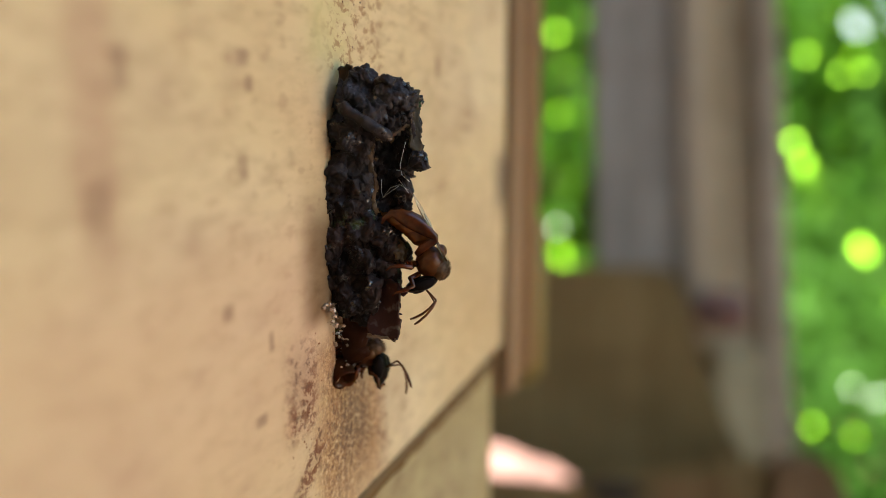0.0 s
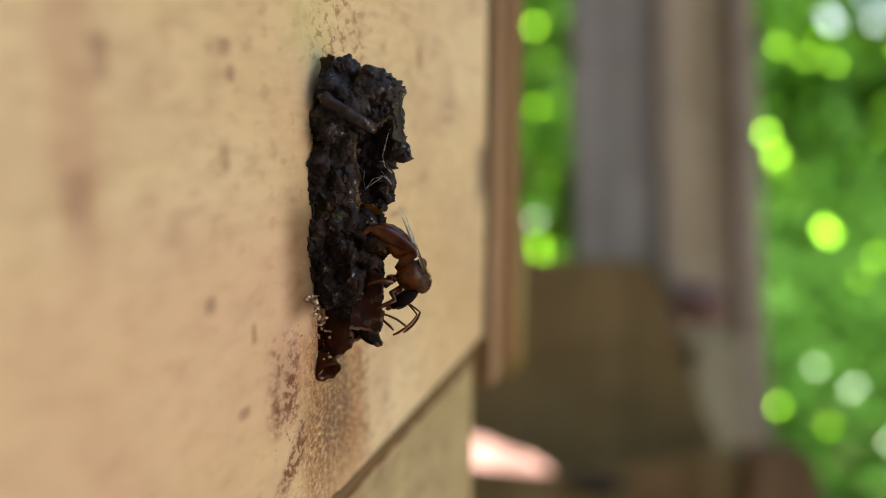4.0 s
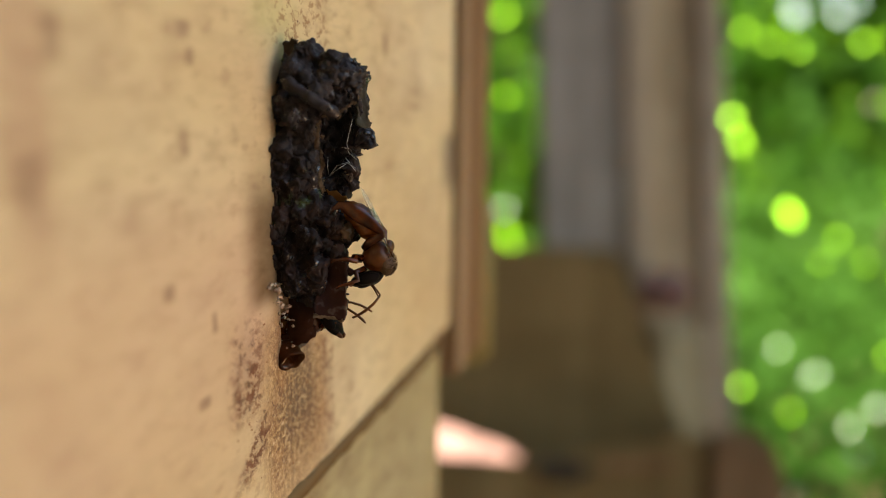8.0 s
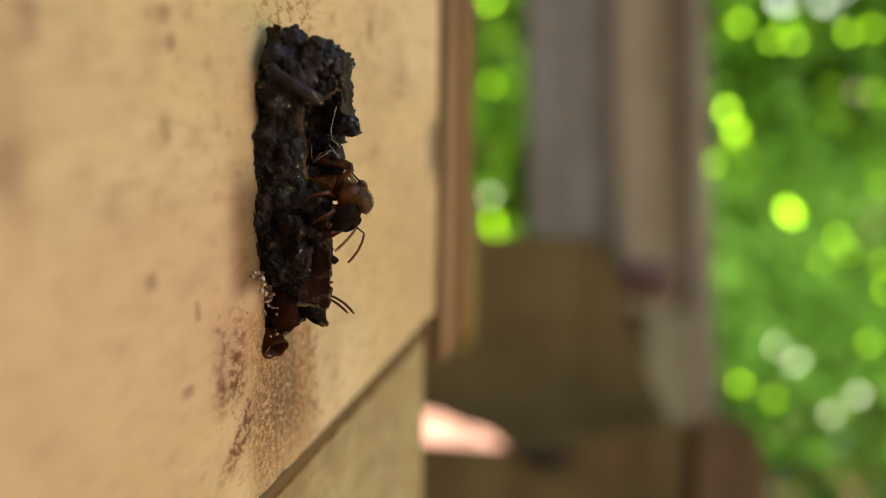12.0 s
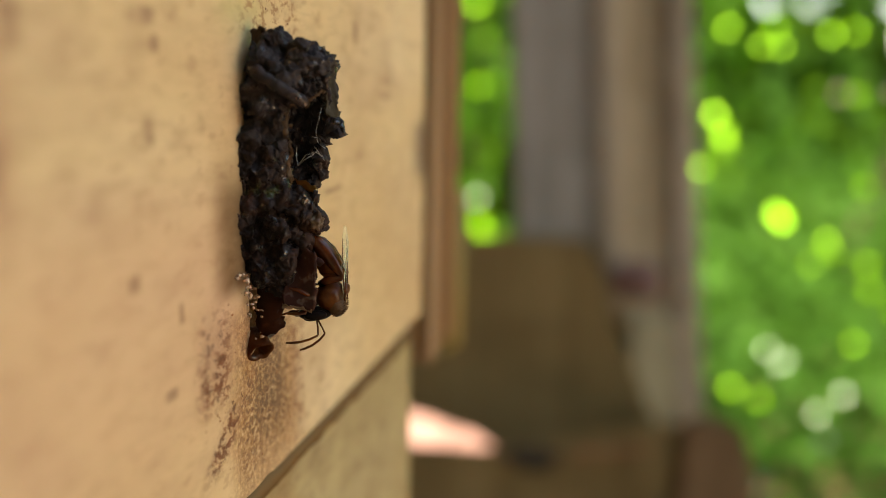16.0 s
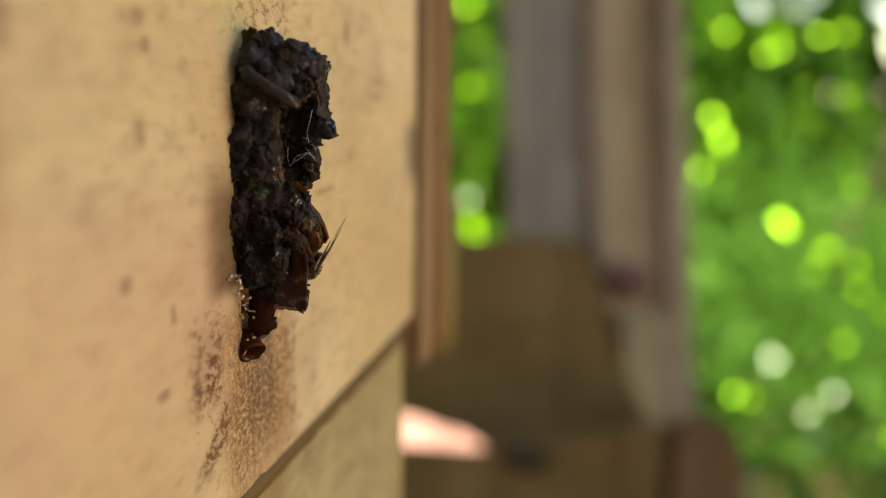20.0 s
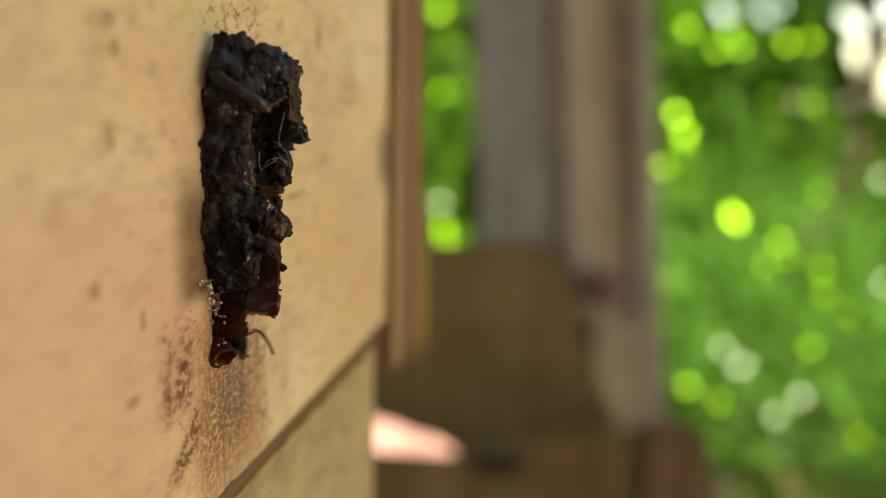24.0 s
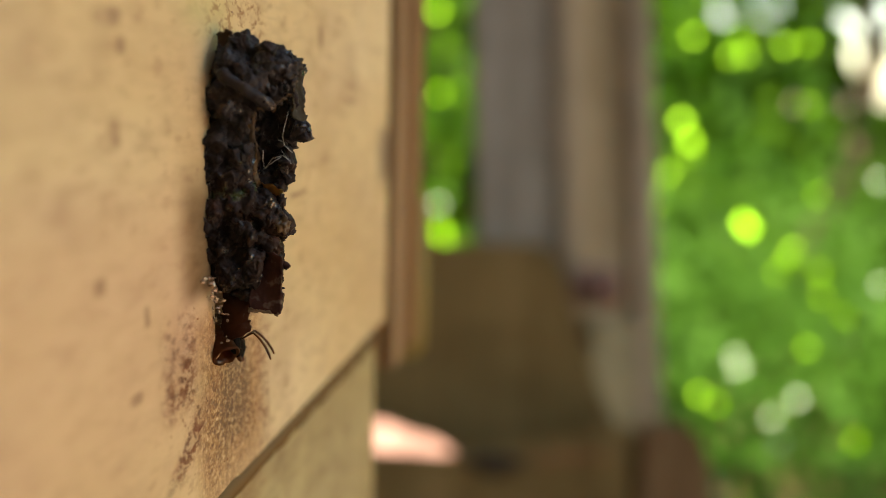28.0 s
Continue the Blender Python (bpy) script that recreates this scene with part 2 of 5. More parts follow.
def bee_shell(name, color, shade, rough=0.20, clear=0.3, banded=False):
    n = Nodes(name)
    a = n.noise(900, 3)
    c = n.ramp(a, (0.35, shade), (0.65, color))
    if banded:
        ring = n.math("FRACT", n.math("MULTIPLY", n.axis(0), 1600.0))
        c = n.mix(n.ramp(ring, (0.0, 0.5), (0.10, 0.45), (0.45, 0.0)), c, (0.04, 0.011, 0.003))
    n.finish(c, rough, n.noise(5000, 3), 0.00002, 0.4, Specular_IOR_Level=0.5 if clear else 0.02, Coat_Weight=0.3 if banded else 0.0, Coat_Roughness=0.08)
    return n.translucent(c, clear) if clear else n.mat


def wing_film():
    n = Nodes("wing_film")
    n.finish((0.78, 0.71, 0.50), 0.15, Specular_IOR_Level=0.8)
    t, m = n.add("ShaderNodeBsdfTransparent"), n.add("ShaderNodeMixShader")
    m.inputs[0].default_value = 0.4
    n.link(t.outputs[0], m.inputs[1]), n.link(n.bsdf.outputs[0], m.inputs[2])
    n.link(m.outputs[0], n.out.inputs[0])
    return n.mat


def leaf_green(name, dark, mid, bright, clear=0.55, glow=0.35, rough=0.55, shine=0.08, tint=(1.0, 1.0, 1.0)):
    n = Nodes(name)
    g = n.add("ShaderNodeNewGeometry").outputs["Random Per Island"]
    c = n.ramp(g, (0.0, dark), (0.55, mid), (1.0, bright))
    c = n.mix(n.ramp(n.noise(35, 2), (0.4, 0.0), (0.7, 0.3)), c, dark)
    n.finish(c, rough, Specular_IOR_Level=shine, Specular_Tint=(*tint, 1.0))
    return n.translucent(n.mix(glow, c, (0.21, 0.45, 0.03), "MIX"), clear)


def soil():
    n = Nodes("soil")
    c = n.ramp(n.noise(3.0, 6), (0.3, (0.20, 0.12, 0.075)), (0.55, (0.34, 0.21, 0.14)), (0.75, (0.44, 0.29, 0.20)))
    return n.finish(c, 0.9, n.noise(40, 5), 0.01, 0.6)


def paving():
    n = Nodes("paving")
    c = n.ramp(n.noise(9, 5), (0.3, (0.15, 0.078, 0.07)), (0.6, (0.225, 0.125, 0.115)), (0.8, (0.27, 0.165, 0.155)))
    return n.finish(c, 0.85, n.noise(90, 4), 0.003, 0.6)


WOOD = hive_wood("hive_wood", (1.0, 1.0, 1.0))
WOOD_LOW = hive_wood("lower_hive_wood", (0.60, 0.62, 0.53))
OLD_WOOD = timber("weathered_wood", (0.12, 0.085, 0.055), (0.20, 0.145, 0.10), (0.27, 0.20, 0.145))
POST_WOOD = timber("post_wood", (0.180, 0.170, 0.145), (0.27, 0.256, 0.222), (0.35, 0.334, 0.292))
DARK_WOOD = timber("dark_timber", (0.130, 0.097, 0.042), (0.205, 0.157, 0.071), (0.265, 0.207, 0.101))
GAP_STRIP_WOOD = timber("gap_strip_wood", (0.20, 0.118, 0.060), (0.30, 0.188, 0.098), (0.38, 0.25, 0.14))
SIDE_WOOD = timber("side_plank_wood", (0.23, 0.182, 0.104), (0.34, 0.275, 0.17), (0.43, 0.36, 0.235))
END_WOOD = timber("reddish_end_grain", (0.150, 0.100, 0.054), (0.220, 0.152, 0.086), (0.27, 0.192, 0.116))
STRIP_WOOD = timber("batten_wood", (0.16, 0.088, 0.042), (0.27, 0.165, 0.085), (0.36, 0.235, 0.13))
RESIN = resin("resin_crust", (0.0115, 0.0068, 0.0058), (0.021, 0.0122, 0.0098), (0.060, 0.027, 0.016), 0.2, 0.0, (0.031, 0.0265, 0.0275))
RESIN_RED = resin("resin_flap", (0.022, 0.0085, 0.0065), (0.045, 0.016, 0.0115), (0.095, 0.036, 0.024), 0.5, 0.15)
RESIN_AMBER = resin("resin_amber", (0.020, 0.006, 0.003), (0.055, 0.016, 0.006), (0.15, 0.05, 0.014), 0.25, 0.4)
RESIN_CUP = resin("resin_cup", (0.045, 0.014, 0.006), (0.10, 0.034, 0.012), (0.30, 0.13, 0.045), 0.25, 0.45)
RESIN_HONEY = resin("resin_honey", (0.14, 0.055, 0.013), (0.26, 0.12, 0.03), (0.42, 0.23, 0.07), 0.3, 0.6)
RESIN_CRUMB = resin("resin_pale_crumb", (0.10, 0.055, 0.03), (0.19, 0.12, 0.07), (0.36, 0.27, 0.17), 0.3, 0.3)
RESIN_SPECK = resin("resin_specks", (0.18, 0.065, 0.024), (0.30, 0.115, 0.04), (0.42, 0.20, 0.085), 0.5)
RESIN_WALL = resin("resin_wall", (0.028, 0.022, 0.012), (0.055, 0.045, 0.026), (0.11, 0.085, 0.05), 0.5, 0.15, (0.05, 0.042, 0.028))
RESIN_WAX = resin("resin_wax", (0.035, 0.019, 0.012), (0.09, 0.054, 0.033), (0.20, 0.125, 0.068), 0.5, 0.3)
SHELL = bee_shell("bee_amber_shell", (0.32, 0.100, 0.017), (0.15, 0.040, 0.007), 0.09, 0.42, True)
SHELL_DARK = bee_shell("bee_brown_shell", (0.22, 0.072, 0.017), (0.10, 0.029, 0.008), 0.28, 0.45)
BLACK = bee_shell("bee_black_shell", (0.012, 0.008, 0.006), (0.006, 0.0045, 0.0035), 0.3, 0.0)
EYE = bee_shell("bee_eye", (0.016, 0.011, 0.009), (0.008, 0.006, 0.005), 0.4, 0.0)
LEG = bee_shell("bee_leg", (0.14, 0.034, 0.008), (0.055, 0.013, 0.004), 0.16, 0.3)
FILM = wing_film()
FUZZ = bee_shell("bee_fuzz", (0.17, 0.085, 0.035), (0.075, 0.032, 0.012), 0.6, 0.3)
FACE = bee_shell("bee_face", (0.020, 0.013, 0.010), (0.010, 0.007, 0.006), 0.45, 0.0)
SILK = Nodes("silk").finish((0.75, 0.72, 0.66), 0.4)
GRAIN = Nodes("resin_grain").finish((0.44, 0.29, 0.19), 0.05, Specular_IOR_Level=1.0)
LEAF = leaf_green("tree_leaf", (0.013, 0.047, 0.007), (0.023, 0.082, 0.009), (0.043, 0.135, 0.013))
# the tree leaf green, brightened to carry sun on this crown
LEAF_LIT = leaf_green("lit_tree_leaf", (0.017, 0.060, 0.009), (0.032, 0.108, 0.011), (0.06, 0.18, 0.015))
# whitish leaf colour stands in for bluish-white reflections on foliage
LEAF_GLINT_PALE = leaf_green("pale_glint_leaf", (0.34, 0.50, 0.34), (0.42, 0.58, 0.44), (0.50, 0.66, 0.54), 0.2, 0.0, 0.58, 0.3)
# bright green and tinted shine stand in for sun glints on foliage
LEAF_GLINT = leaf_green("glint_leaf", (0.17, 0.46, 0.008), (0.21, 0.54, 0.010), (0.28, 0.64, 0.012), 0.2, 0.35, 0.31, 0.5, (0.42, 1.0, 0.10))
HEDGE = leaf_green("hedge_leaf", (0.007, 0.027, 0.005), (0.016, 0.060, 0.007), (0.036, 0.106, 0.012), 0.45)
SHRUB = leaf_green("shrub_leaf", (0.021, 0.067, 0.010), (0.030, 0.090, 0.013), (0.042, 0.116, 0.018), 0.4, 0.18)
BARK = timber("bark", (0.03, 0.024, 0.016), (0.05, 0.04, 0.028), (0.08, 0.064, 0.045), 0.6)
PALE_WOOD = timber("pale_post_wood", (0.21, 0.175, 0.122), (0.295, 0.248, 0.178), (0.37, 0.315, 0.235))
PATCH_WOOD = timber("sunlit_patch_wood", (0.20, 0.180, 0.105), (0.285, 0.257, 0.155), (0.355, 0.325, 0.205))
STRAW = timber("bamboo", (0.20, 0.15, 0.05), (0.28, 0.215, 0.075), (0.36, 0.28, 0.11))
SEAM_DARK = Nodes("seam_dark").finish((0.17, 0.105, 0.048), 0.95, Specular_IOR_Level=0.0)
PETAL = leaf_green("pink_petal", (0.5, 0.2, 0.2), (0.65, 0.3, 0.3), (0.75, 0.42, 0.4), 0.4)
SOIL, PAVING = soil(), paving()
RED_PAINT = Nodes("red_paint").finish((0.165, 0.085, 0.064), 0.8)


# ---- mesh helpers ----
def mesh_of(name, bm, material, smooth=True, scale=1.0):
    me = bpy.data.meshes.new(name)
    if scale != 1.0:
        bmesh.ops.scale(bm, vec=(scale,) * 3, verts=bm.verts)
    bmesh.ops.recalc_face_normals(bm, faces=bm.faces)
    for f in bm.faces:
        f.smooth = smooth
    bm.to_mesh(me)
    bm.free()
    me.materials.append(material)
    return me


def part(name, bm, material, parent, label="", smooth=True, scale=1.0, at=None):
    """Links a bmesh as one mesh object under a thing or a part."""
    ob = new(name, mesh_of(name, bm, material, smooth, scale))
    ob.parent = parent
    if at is not None:
        ob.matrix_basis = at
    return tagged(ob, label)


def thing(name, label, category, m=None, group="", kind=""):
    ob = new(name)
    ob.empty_display_size = 0.002
    if m is not None:
        ob.matrix_world = m
    return tagged(ob, label, category, group, kind)


def box(x0, x1, y0, y1, z0, z1, bevel=0.0, bm=None):
    bm = bm or bmesh.new()
    made = bmesh.ops.create_cube(bm, size=1, matrix=Matrix.Translation(((x0 + x1) / 2, (y0 + y1) / 2, (z0 + z1) / 2)) @ Matrix.Diagonal((x1 - x0, y1 - y0, z1 - z0, 1)))
    if bevel:
        edges = list({e for v in made["verts"] for e in v.link_edges})
        bmesh.ops.bevel(bm, geom=edges, offset=bevel, segments=2, affect="EDGES")
    return bm


def tube(points, radii, sides=8, bm=None, flat=1.0, caps=True):
    """A tapered tube along points; flat squeezes it across."""
    bm = bm or bmesh.new()
    pts = [Vector(p) for p in points]
    rings = []
    side = None
    for i, p in enumerate(pts):
        way = (pts[min(i + 1, len(pts) - 1)] - pts[max(i - 1, 0)]).normalized()
        ref = side or (Vector((0, 1, 0)) if abs(way.y) < 0.9 else Vector((1, 0, 0)))
        a = (ref - way * ref.dot(way)).normalized()
        b = way.cross(a)
        side = a
        r = radii[i] if hasattr(radii, "__len__") else radii
        rings.append([bm.verts.new(p + (a * math.cos(2 * math.pi * k / sides) * flat + b * math.sin(2 * math.pi * k / sides)) * r) for k in range(sides)])
    for u, v in zip(rings, rings[1:]):
        for k in range(sides):
            bm.faces.new((u[k], u[(k + 1) % sides], v[(k + 1) % sides], v[k]))
    if caps:
        bm.faces.new(rings[0][::-1]), bm.faces.new(rings[-1])
    return bm


def ball(center, radii, turn=None, sub=3, bm=None, rough=0.0, freq=1.0):
    bm = bm or bmesh.new()
    made = bmesh.ops.create_icosphere(bm, subdivisions=sub, radius=1)["verts"]
    m = Matrix.Translation(center) @ (turn or Matrix()) @ Matrix.Diagonal((*radii, 1))
    for v in made:
        d = v.co.normalized()
        v.co = m @ (d * (1 + (noise.fractal(d * freq + Vector(center) * 3, 0.8, 2.1, 4) * rough if rough else 0)))
    return bm


def plate(corners, thick, nx=14, nz=14, rough=0.15, freq=1.5, bulge=0.0, seed=0.0):
    """A thin ragged sheet between four corners (two rows of two), with noise in its face and its rim."""
    bm = bmesh.new()
    a, b, c, d = (Vector(p) for p in corners)
    normal = (b - a).cross(c - a).normalized()
    grids = []
    for s in (0, 1):
        grid = []
        for j in range(nz + 1):
            row = []
            for i in range(nx + 1):
                u, v = i / nx, j / nz
                p = (a * (1 - u) + b * u) * (1 - v) + (c * (1 - u) + d * u) * v
                q = p * freq + Vector((seed, 0, seed))
                rim = 1.0 if i in (0, nx) or j in (0, nz) else 0.35
                p = p + Vector((noise.noise(q), noise.noise(q + Vector((9, 0, 0))), noise.noise(q + Vector((0, 9, 0))))) * rough * rim
                p = p + Vector((noise.noise(q * 3.1), noise.noise(q * 3.3), noise.noise(q * 2.9))) * rough * 0.5 * rim
                p += normal * (bulge * math.sin(math.pi * u) * math.sin(math.pi * v) + s * thick)
                row.append(bm.verts.new(p))
            grid.append(row)
        grids.append(grid)
    f, g = grids
    for j in range(nz):
        for i in range(nx):
            bm.faces.new((f[j][i], f[j][i + 1], f[j + 1][i + 1], f[j + 1][i]))
            bm.faces.new((g[j][i], g[j + 1][i], g[j + 1][i + 1], g[j][i + 1]))
    ring = [(0, i) for i in range(nx)] + [(j, nx) for j in range(nz)] + [(nz, i) for i in range(nx, 0, -1)] + [(j, 0) for j in range(nz, 0, -1)]
    for (j, i), (l, k) in zip(ring, ring[1:] + ring[:1]):
        bm.faces.new((f[j][i], g[j][i], g[l][k], f[l][k]))
    return bm


# ---- ground ----
bm = bmesh.new()
bmesh.ops.create_grid(bm, x_segments=40, y_segments=40, size=60)
for v in bm.verts:
    v.co.z = -0.82 + 0.03 * noise.noise(v.co * 0.4)
    v.co.y += 20
tagged(new("ground", mesh_of("ground", bm, SOIL)), "bare warm brown soil with dry patches", "ground", kind="structure")

bm = bmesh.new()
for i in range(9):
    for j in range(5):
        x, y = -1.95 + 0.2 * i, 1.35 + 0.2 * j
        box(x + 0.004, x + 0.196, y + 0.004, y + 0.196, -0.82, -0.762 + 0.004 * noise.noise(Vector((i, j, 0.5))), 0.004, bm)
tagged(new("pavement", mesh_of("pavement", bm, PAVING, False)), "pale pink paving slabs in full sun", "pavement", kind="structure")

# ---- hive ----
SEAM = -0.0201  # height of the joint between the two boxes
HOLE = (-0.0005, 0.0036, -0.0100, -0.0044)  # entrance: y0, y1, z0, z1


def holed_board(x0, x1, y0, y1, z0, z1, hole):
    """A board with a square hole right through it."""
    bm = bmesh.new()
    ys, zs = (y0, hole[0], hole[1], y1), (z0, hole[2], hole[3], z1)
    v = {(x, i, j): bm.verts.new((x, ys[i], zs[j])) for x in (x0, x1) for i in range(4) for j in range(4)}
    for i in range(3):
        for j in range(3):
            if (i, j) != (1, 1):
                for x in (x0, x1):
                    bm.faces.new((v[x, i, j], v[x, i + 1, j], v[x, i + 1, j + 1], v[x, i, j + 1]))
    loops = [[(i, 0) for i in range(4)], [(3, j) for j in range(4)], [(i, 3) for i in range(4)], [(0, j) for j in range(4)], [(1, 1), (2, 1)], [(2, 1), (2, 2)], [(2, 2), (1, 2)], [(1, 2), (1, 1)]]
    for loop in loops:
        for a, b in zip(loop, loop[1:]):
            bm.faces.new((v[(x0, *a)], v[(x0, *b)], v[(x1, *b)], v[(x1, *a)]))
    return bm


def hive_box(label, y1, z0, z1, front, wood):
    h = thing("hive_box", label, "hive box", group="stacked hive boxes")
    part("front_board", front, wood, h, smooth=False)
    part("back_board", box(-0.2, -0.18, -0.16, y1, z0, z1, 0.001), OLD_WOOD, h, smooth=False)
    part("side_board", box(-0.179, -0.0185, -0.16, -0.142, z0, z1, 0.001), OLD_WOOD, h, smooth=False)
    part("side_board", box(-0.179, -0.0185, y1 - 0.018, y1 - 0.0005, z0, z1, 0.001), OLD_WOOD, h, smooth=False)
    part("floor_board", box(-0.179, -0.0185, -0.141, y1 - 0.0185, z0, z0 + 0.0002 if z0 > -0.03 else z0 + 0.012), OLD_WOOD, h, smooth=False)
    return h


bm = holed_board(-0.018, 0, -0.16, 0.0424, SEAM + 0.0006, 0.1, HOLE)
bmesh.ops.bevel(bm, geom=[e for e in bm.edges if all(abs(v.co.x) < 1e-6 for v in e.verts) and (all(v.co.z < SEAM + 0.001 for v in e.verts) or all(v.co.y > 0.042 for v in e.verts))], offset=0.0006, segments=3, affect="EDGES")
upper = hive_box("upper hive box of pale planed wood with a resin entrance", 0.0424, SEAM + 0.0004, 0.1, bm, WOOD)
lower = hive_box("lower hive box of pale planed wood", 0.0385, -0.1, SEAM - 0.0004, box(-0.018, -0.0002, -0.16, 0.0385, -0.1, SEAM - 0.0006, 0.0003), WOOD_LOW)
part("pale_strip", box(-0.006, -0.0013, 0.066, 0.072, -0.032, -0.008, 0.0008), STRAW, upper, "yellowish bamboo strip")
# ragged dark strip standing in for shade and debris in the open joint
bm = bmesh.new()
edges = []
for i in range(241):
    y = -0.158 + 0.196 * i / 240
    up, down = (0.00058 + 0.00030 * noise.fractal(Vector((y * 420, k, 0)), 0.8, 2.1, 4) for k in (1.0, 7.0))
    edges.append([bm.verts.new((x, y, SEAM + z)) for x, z in ((-0.017, -0.0003), (0.00006, -down), (0.00010, 0.0), (0.00006, up), (-0.017, 0.0003))])
for u, v in zip(edges, edges[1:]):
    for k in range(4):
        bm.faces.new((u[k], u[k + 1], v[k + 1], v[k]))
part("seam_filler", bm, SEAM_DARK, lower, "dark strip standing in for the joint's shade and debris")
part("corner_batten", box(-0.012, 0.0002, 0.0500, 0.060, -0.0265, 0.1, 0.0008), STRIP_WOOD, upper, "brown weathered corner batten")
# strip added where a shaded gap parts board and batten
part("spacer", box(-0.012, 0.0001, 0.0455, 0.0498, -0.0262, 0.1), GAP_STRIP_WOOD, upper, "brown strip standing in for the shaded gap behind the front edge", smooth=False)
part("lid", box(-0.21, 0.004, -0.17, 0.062, 0.1, 0.106, 0.001), OLD_WOOD, upper, "weathered wooden lid", smooth=False)
stand = thing("hive_stand", "weathered wooden stand under the hive boxes", "stand")
part("shelf_board", box(-0.23, -0.002, -0.2, 0.05, -0.122, -0.1, 0.002), OLD_WOOD, stand, smooth=False)
for x in (-0.21, -0.04):
    for y in (-0.18, 0.02):
        part("leg", box(x - 0.02, x + 0.02, y - 0.02, y + 0.02, -0.83, -0.122, 0.002), OLD_WOOD, stand, smooth=False)

# ---- shed post, block and plank beyond the hive ----
shed = thing("shed_post", "greyish weathered square timber post of a shed", "post")


def skew_box(foot, head, bevel=0.004):
    """A prism from one outline at the bottom to one at the top, each a list of (x, y, z)."""
    bm = bmesh.new()
    a, b = [bm.verts.new(p) for p in foot], [bm.verts.new(p) for p in head]
    n = len(a)
    bm.faces.new(a[::-1]), bm.faces.new(b)
    for i in range(n):
        bm.faces.new((a[i], a[(i + 1) % n], b[(i + 1) % n], b[i]))
    if bevel:
        bmesh.ops.bevel(bm, geom=list(bm.edges), offset=bevel, segments=2, affect="EDGES")
    return bm


def post_outline(z):
    s = (z - 0.057) / -0.2
    x0, x1, x2 = -0.045 + 0.014 * s, -0.0005 + 0.016 * s, 0.0375 + 0.018 * s
    y = 0.365 - 0.02 * s
    return [(x0, y, z), (x1, y + 0.012, z), (x2, y + 0.030, z), (x2 - 0.015, y + 0.11, z), (x0 - 0.006, y + 0.08, z)]


def post_half(z, left):
    p = post_outline(z)
    if left:
        return [p[0], p[1], (p[1][0] - 0.012, p[1][1] + 0.09, z), p[4]]
    return [(p[1][0] + 0.0005, p[1][1] + 0.002, z), p[2], p[3], (p[1][0] - 0.0115, p[1][1] + 0.09, z)]


part("post_body", skew_box(post_half(-0.83, True), post_half(1.1, True), 0.004), POST_WOOD, shed, smooth=False)
part("side_plank", skew_box(post_half(-0.83, False), post_half(1.1, False), 0.004), SIDE_WOOD, shed, "brown side plank", smooth=False)
def strip_on_post(name, x0, x1, z0, z1, material, label):
    """A thin strip set on the front of the side plank."""
    def row(z):
        p = post_outline(z)
        u = Vector(p[2]) - Vector(p[1])
        q = [Vector(p[1]) + u * k for k in (x0, x1)]
        back = Vector((0.001, -0.004, 0))
        return [q[0] + back, q[1] + back, q[1] + Vector((0, 0.004, 0)), q[0] + Vector((0, 0.004, 0))]
    part(name, skew_box(row(z0), row(z1), 0.001), material, shed, label, smooth=False)


strip_on_post("edge_strip", -0.11, 0.11, -0.10, 1.08, PALE_WOOD, "paler strip along the ridge of the post")
# sun on the post's right corner, put in as a pale strip
strip_on_post("corner_strip", 0.76, 1.05, -0.20, 1.08, PALE_WOOD, "pale strip standing in for the sunlit corner")
# sunlit lower part of the post, painted as a pale greenish patch
strip_on_post("patch_board", 0.20, 0.755, -0.18, -0.105, PATCH_WOOD, "pale greenish patch standing in for sunlit wood")
part("red_mark", box(0.012, 0.034, 0.339, 0.360, -0.092, -0.076, 0.003), RED_PAINT, shed, "dull red painted mark")

# unseen roof and its posts, added to keep sun and sky off
roof = thing("shed_roof", "unseen roof of weathered boards added to shade the hive", "roof")
for k in range(12):
    y = -2.2 + 0.22 * k
    part("roof_board", box(-1.7, 0.32, y, y + 0.235, 1.1 + 0.0225 * (k % 2), 1.122 + 0.0225 * (k % 2), 0.003), OLD_WOOD, roof, smooth=False)
for x, y in ((-1.6, 0.40), (-1.6, -2.0), (0.2, -2.0)):
    part("roof_post", box(x - 0.04, x + 0.04, y - 0.04, y + 0.04, -0.83, 1.1, 0.003), POST_WOOD, roof, smooth=False)

# unseen wall behind the camera, added to darken surfaces that face it
bm = bmesh.new()
for k in range(16):
    box(-1.7 + 0.2 * k, -1.504 + 0.2 * k, -0.72, -0.70, -0.83, 1.1, 0.002, bm)
tagged(new("wall_south", mesh_of("wall_south", bm, OLD_WOOD, False)), "unseen board wall added behind the camera to block light", "wall", kind="structure")



def slab(outline, y0, y1, back=(0, 0), bevel=0.003):
    """A board cut to an outline of (x, z) in millimetres, from y0 to y1, its back shifted."""
    return skew_box([(x * MM, y0 * MM, z * MM) for x, z in outline], [((x + back[0]) * MM, y1 * MM, (z + back[1]) * MM) for x, z in outline], bevel)


block = thing("timber_block", "dark brown rough timber block behind a plank", "timber")
part("block_body", slab([(-17, -168), (31, -168), (36, -128), (35, -121), (25, -101), (16.5, -86), (11, -58), (5, -49.5), (-112, -53), (-112, -121), (-66, -123), (-59, -124), (-51, -128.5), (-45, -129.5), (-36, -131), (-29, -133), (-17, -139)], 264, 344, (-14, -32), 0.002), DARK_WOOD, block, smooth=False)
plank = thing("plank", "dark brown plank nailed across the timber block", "plank")
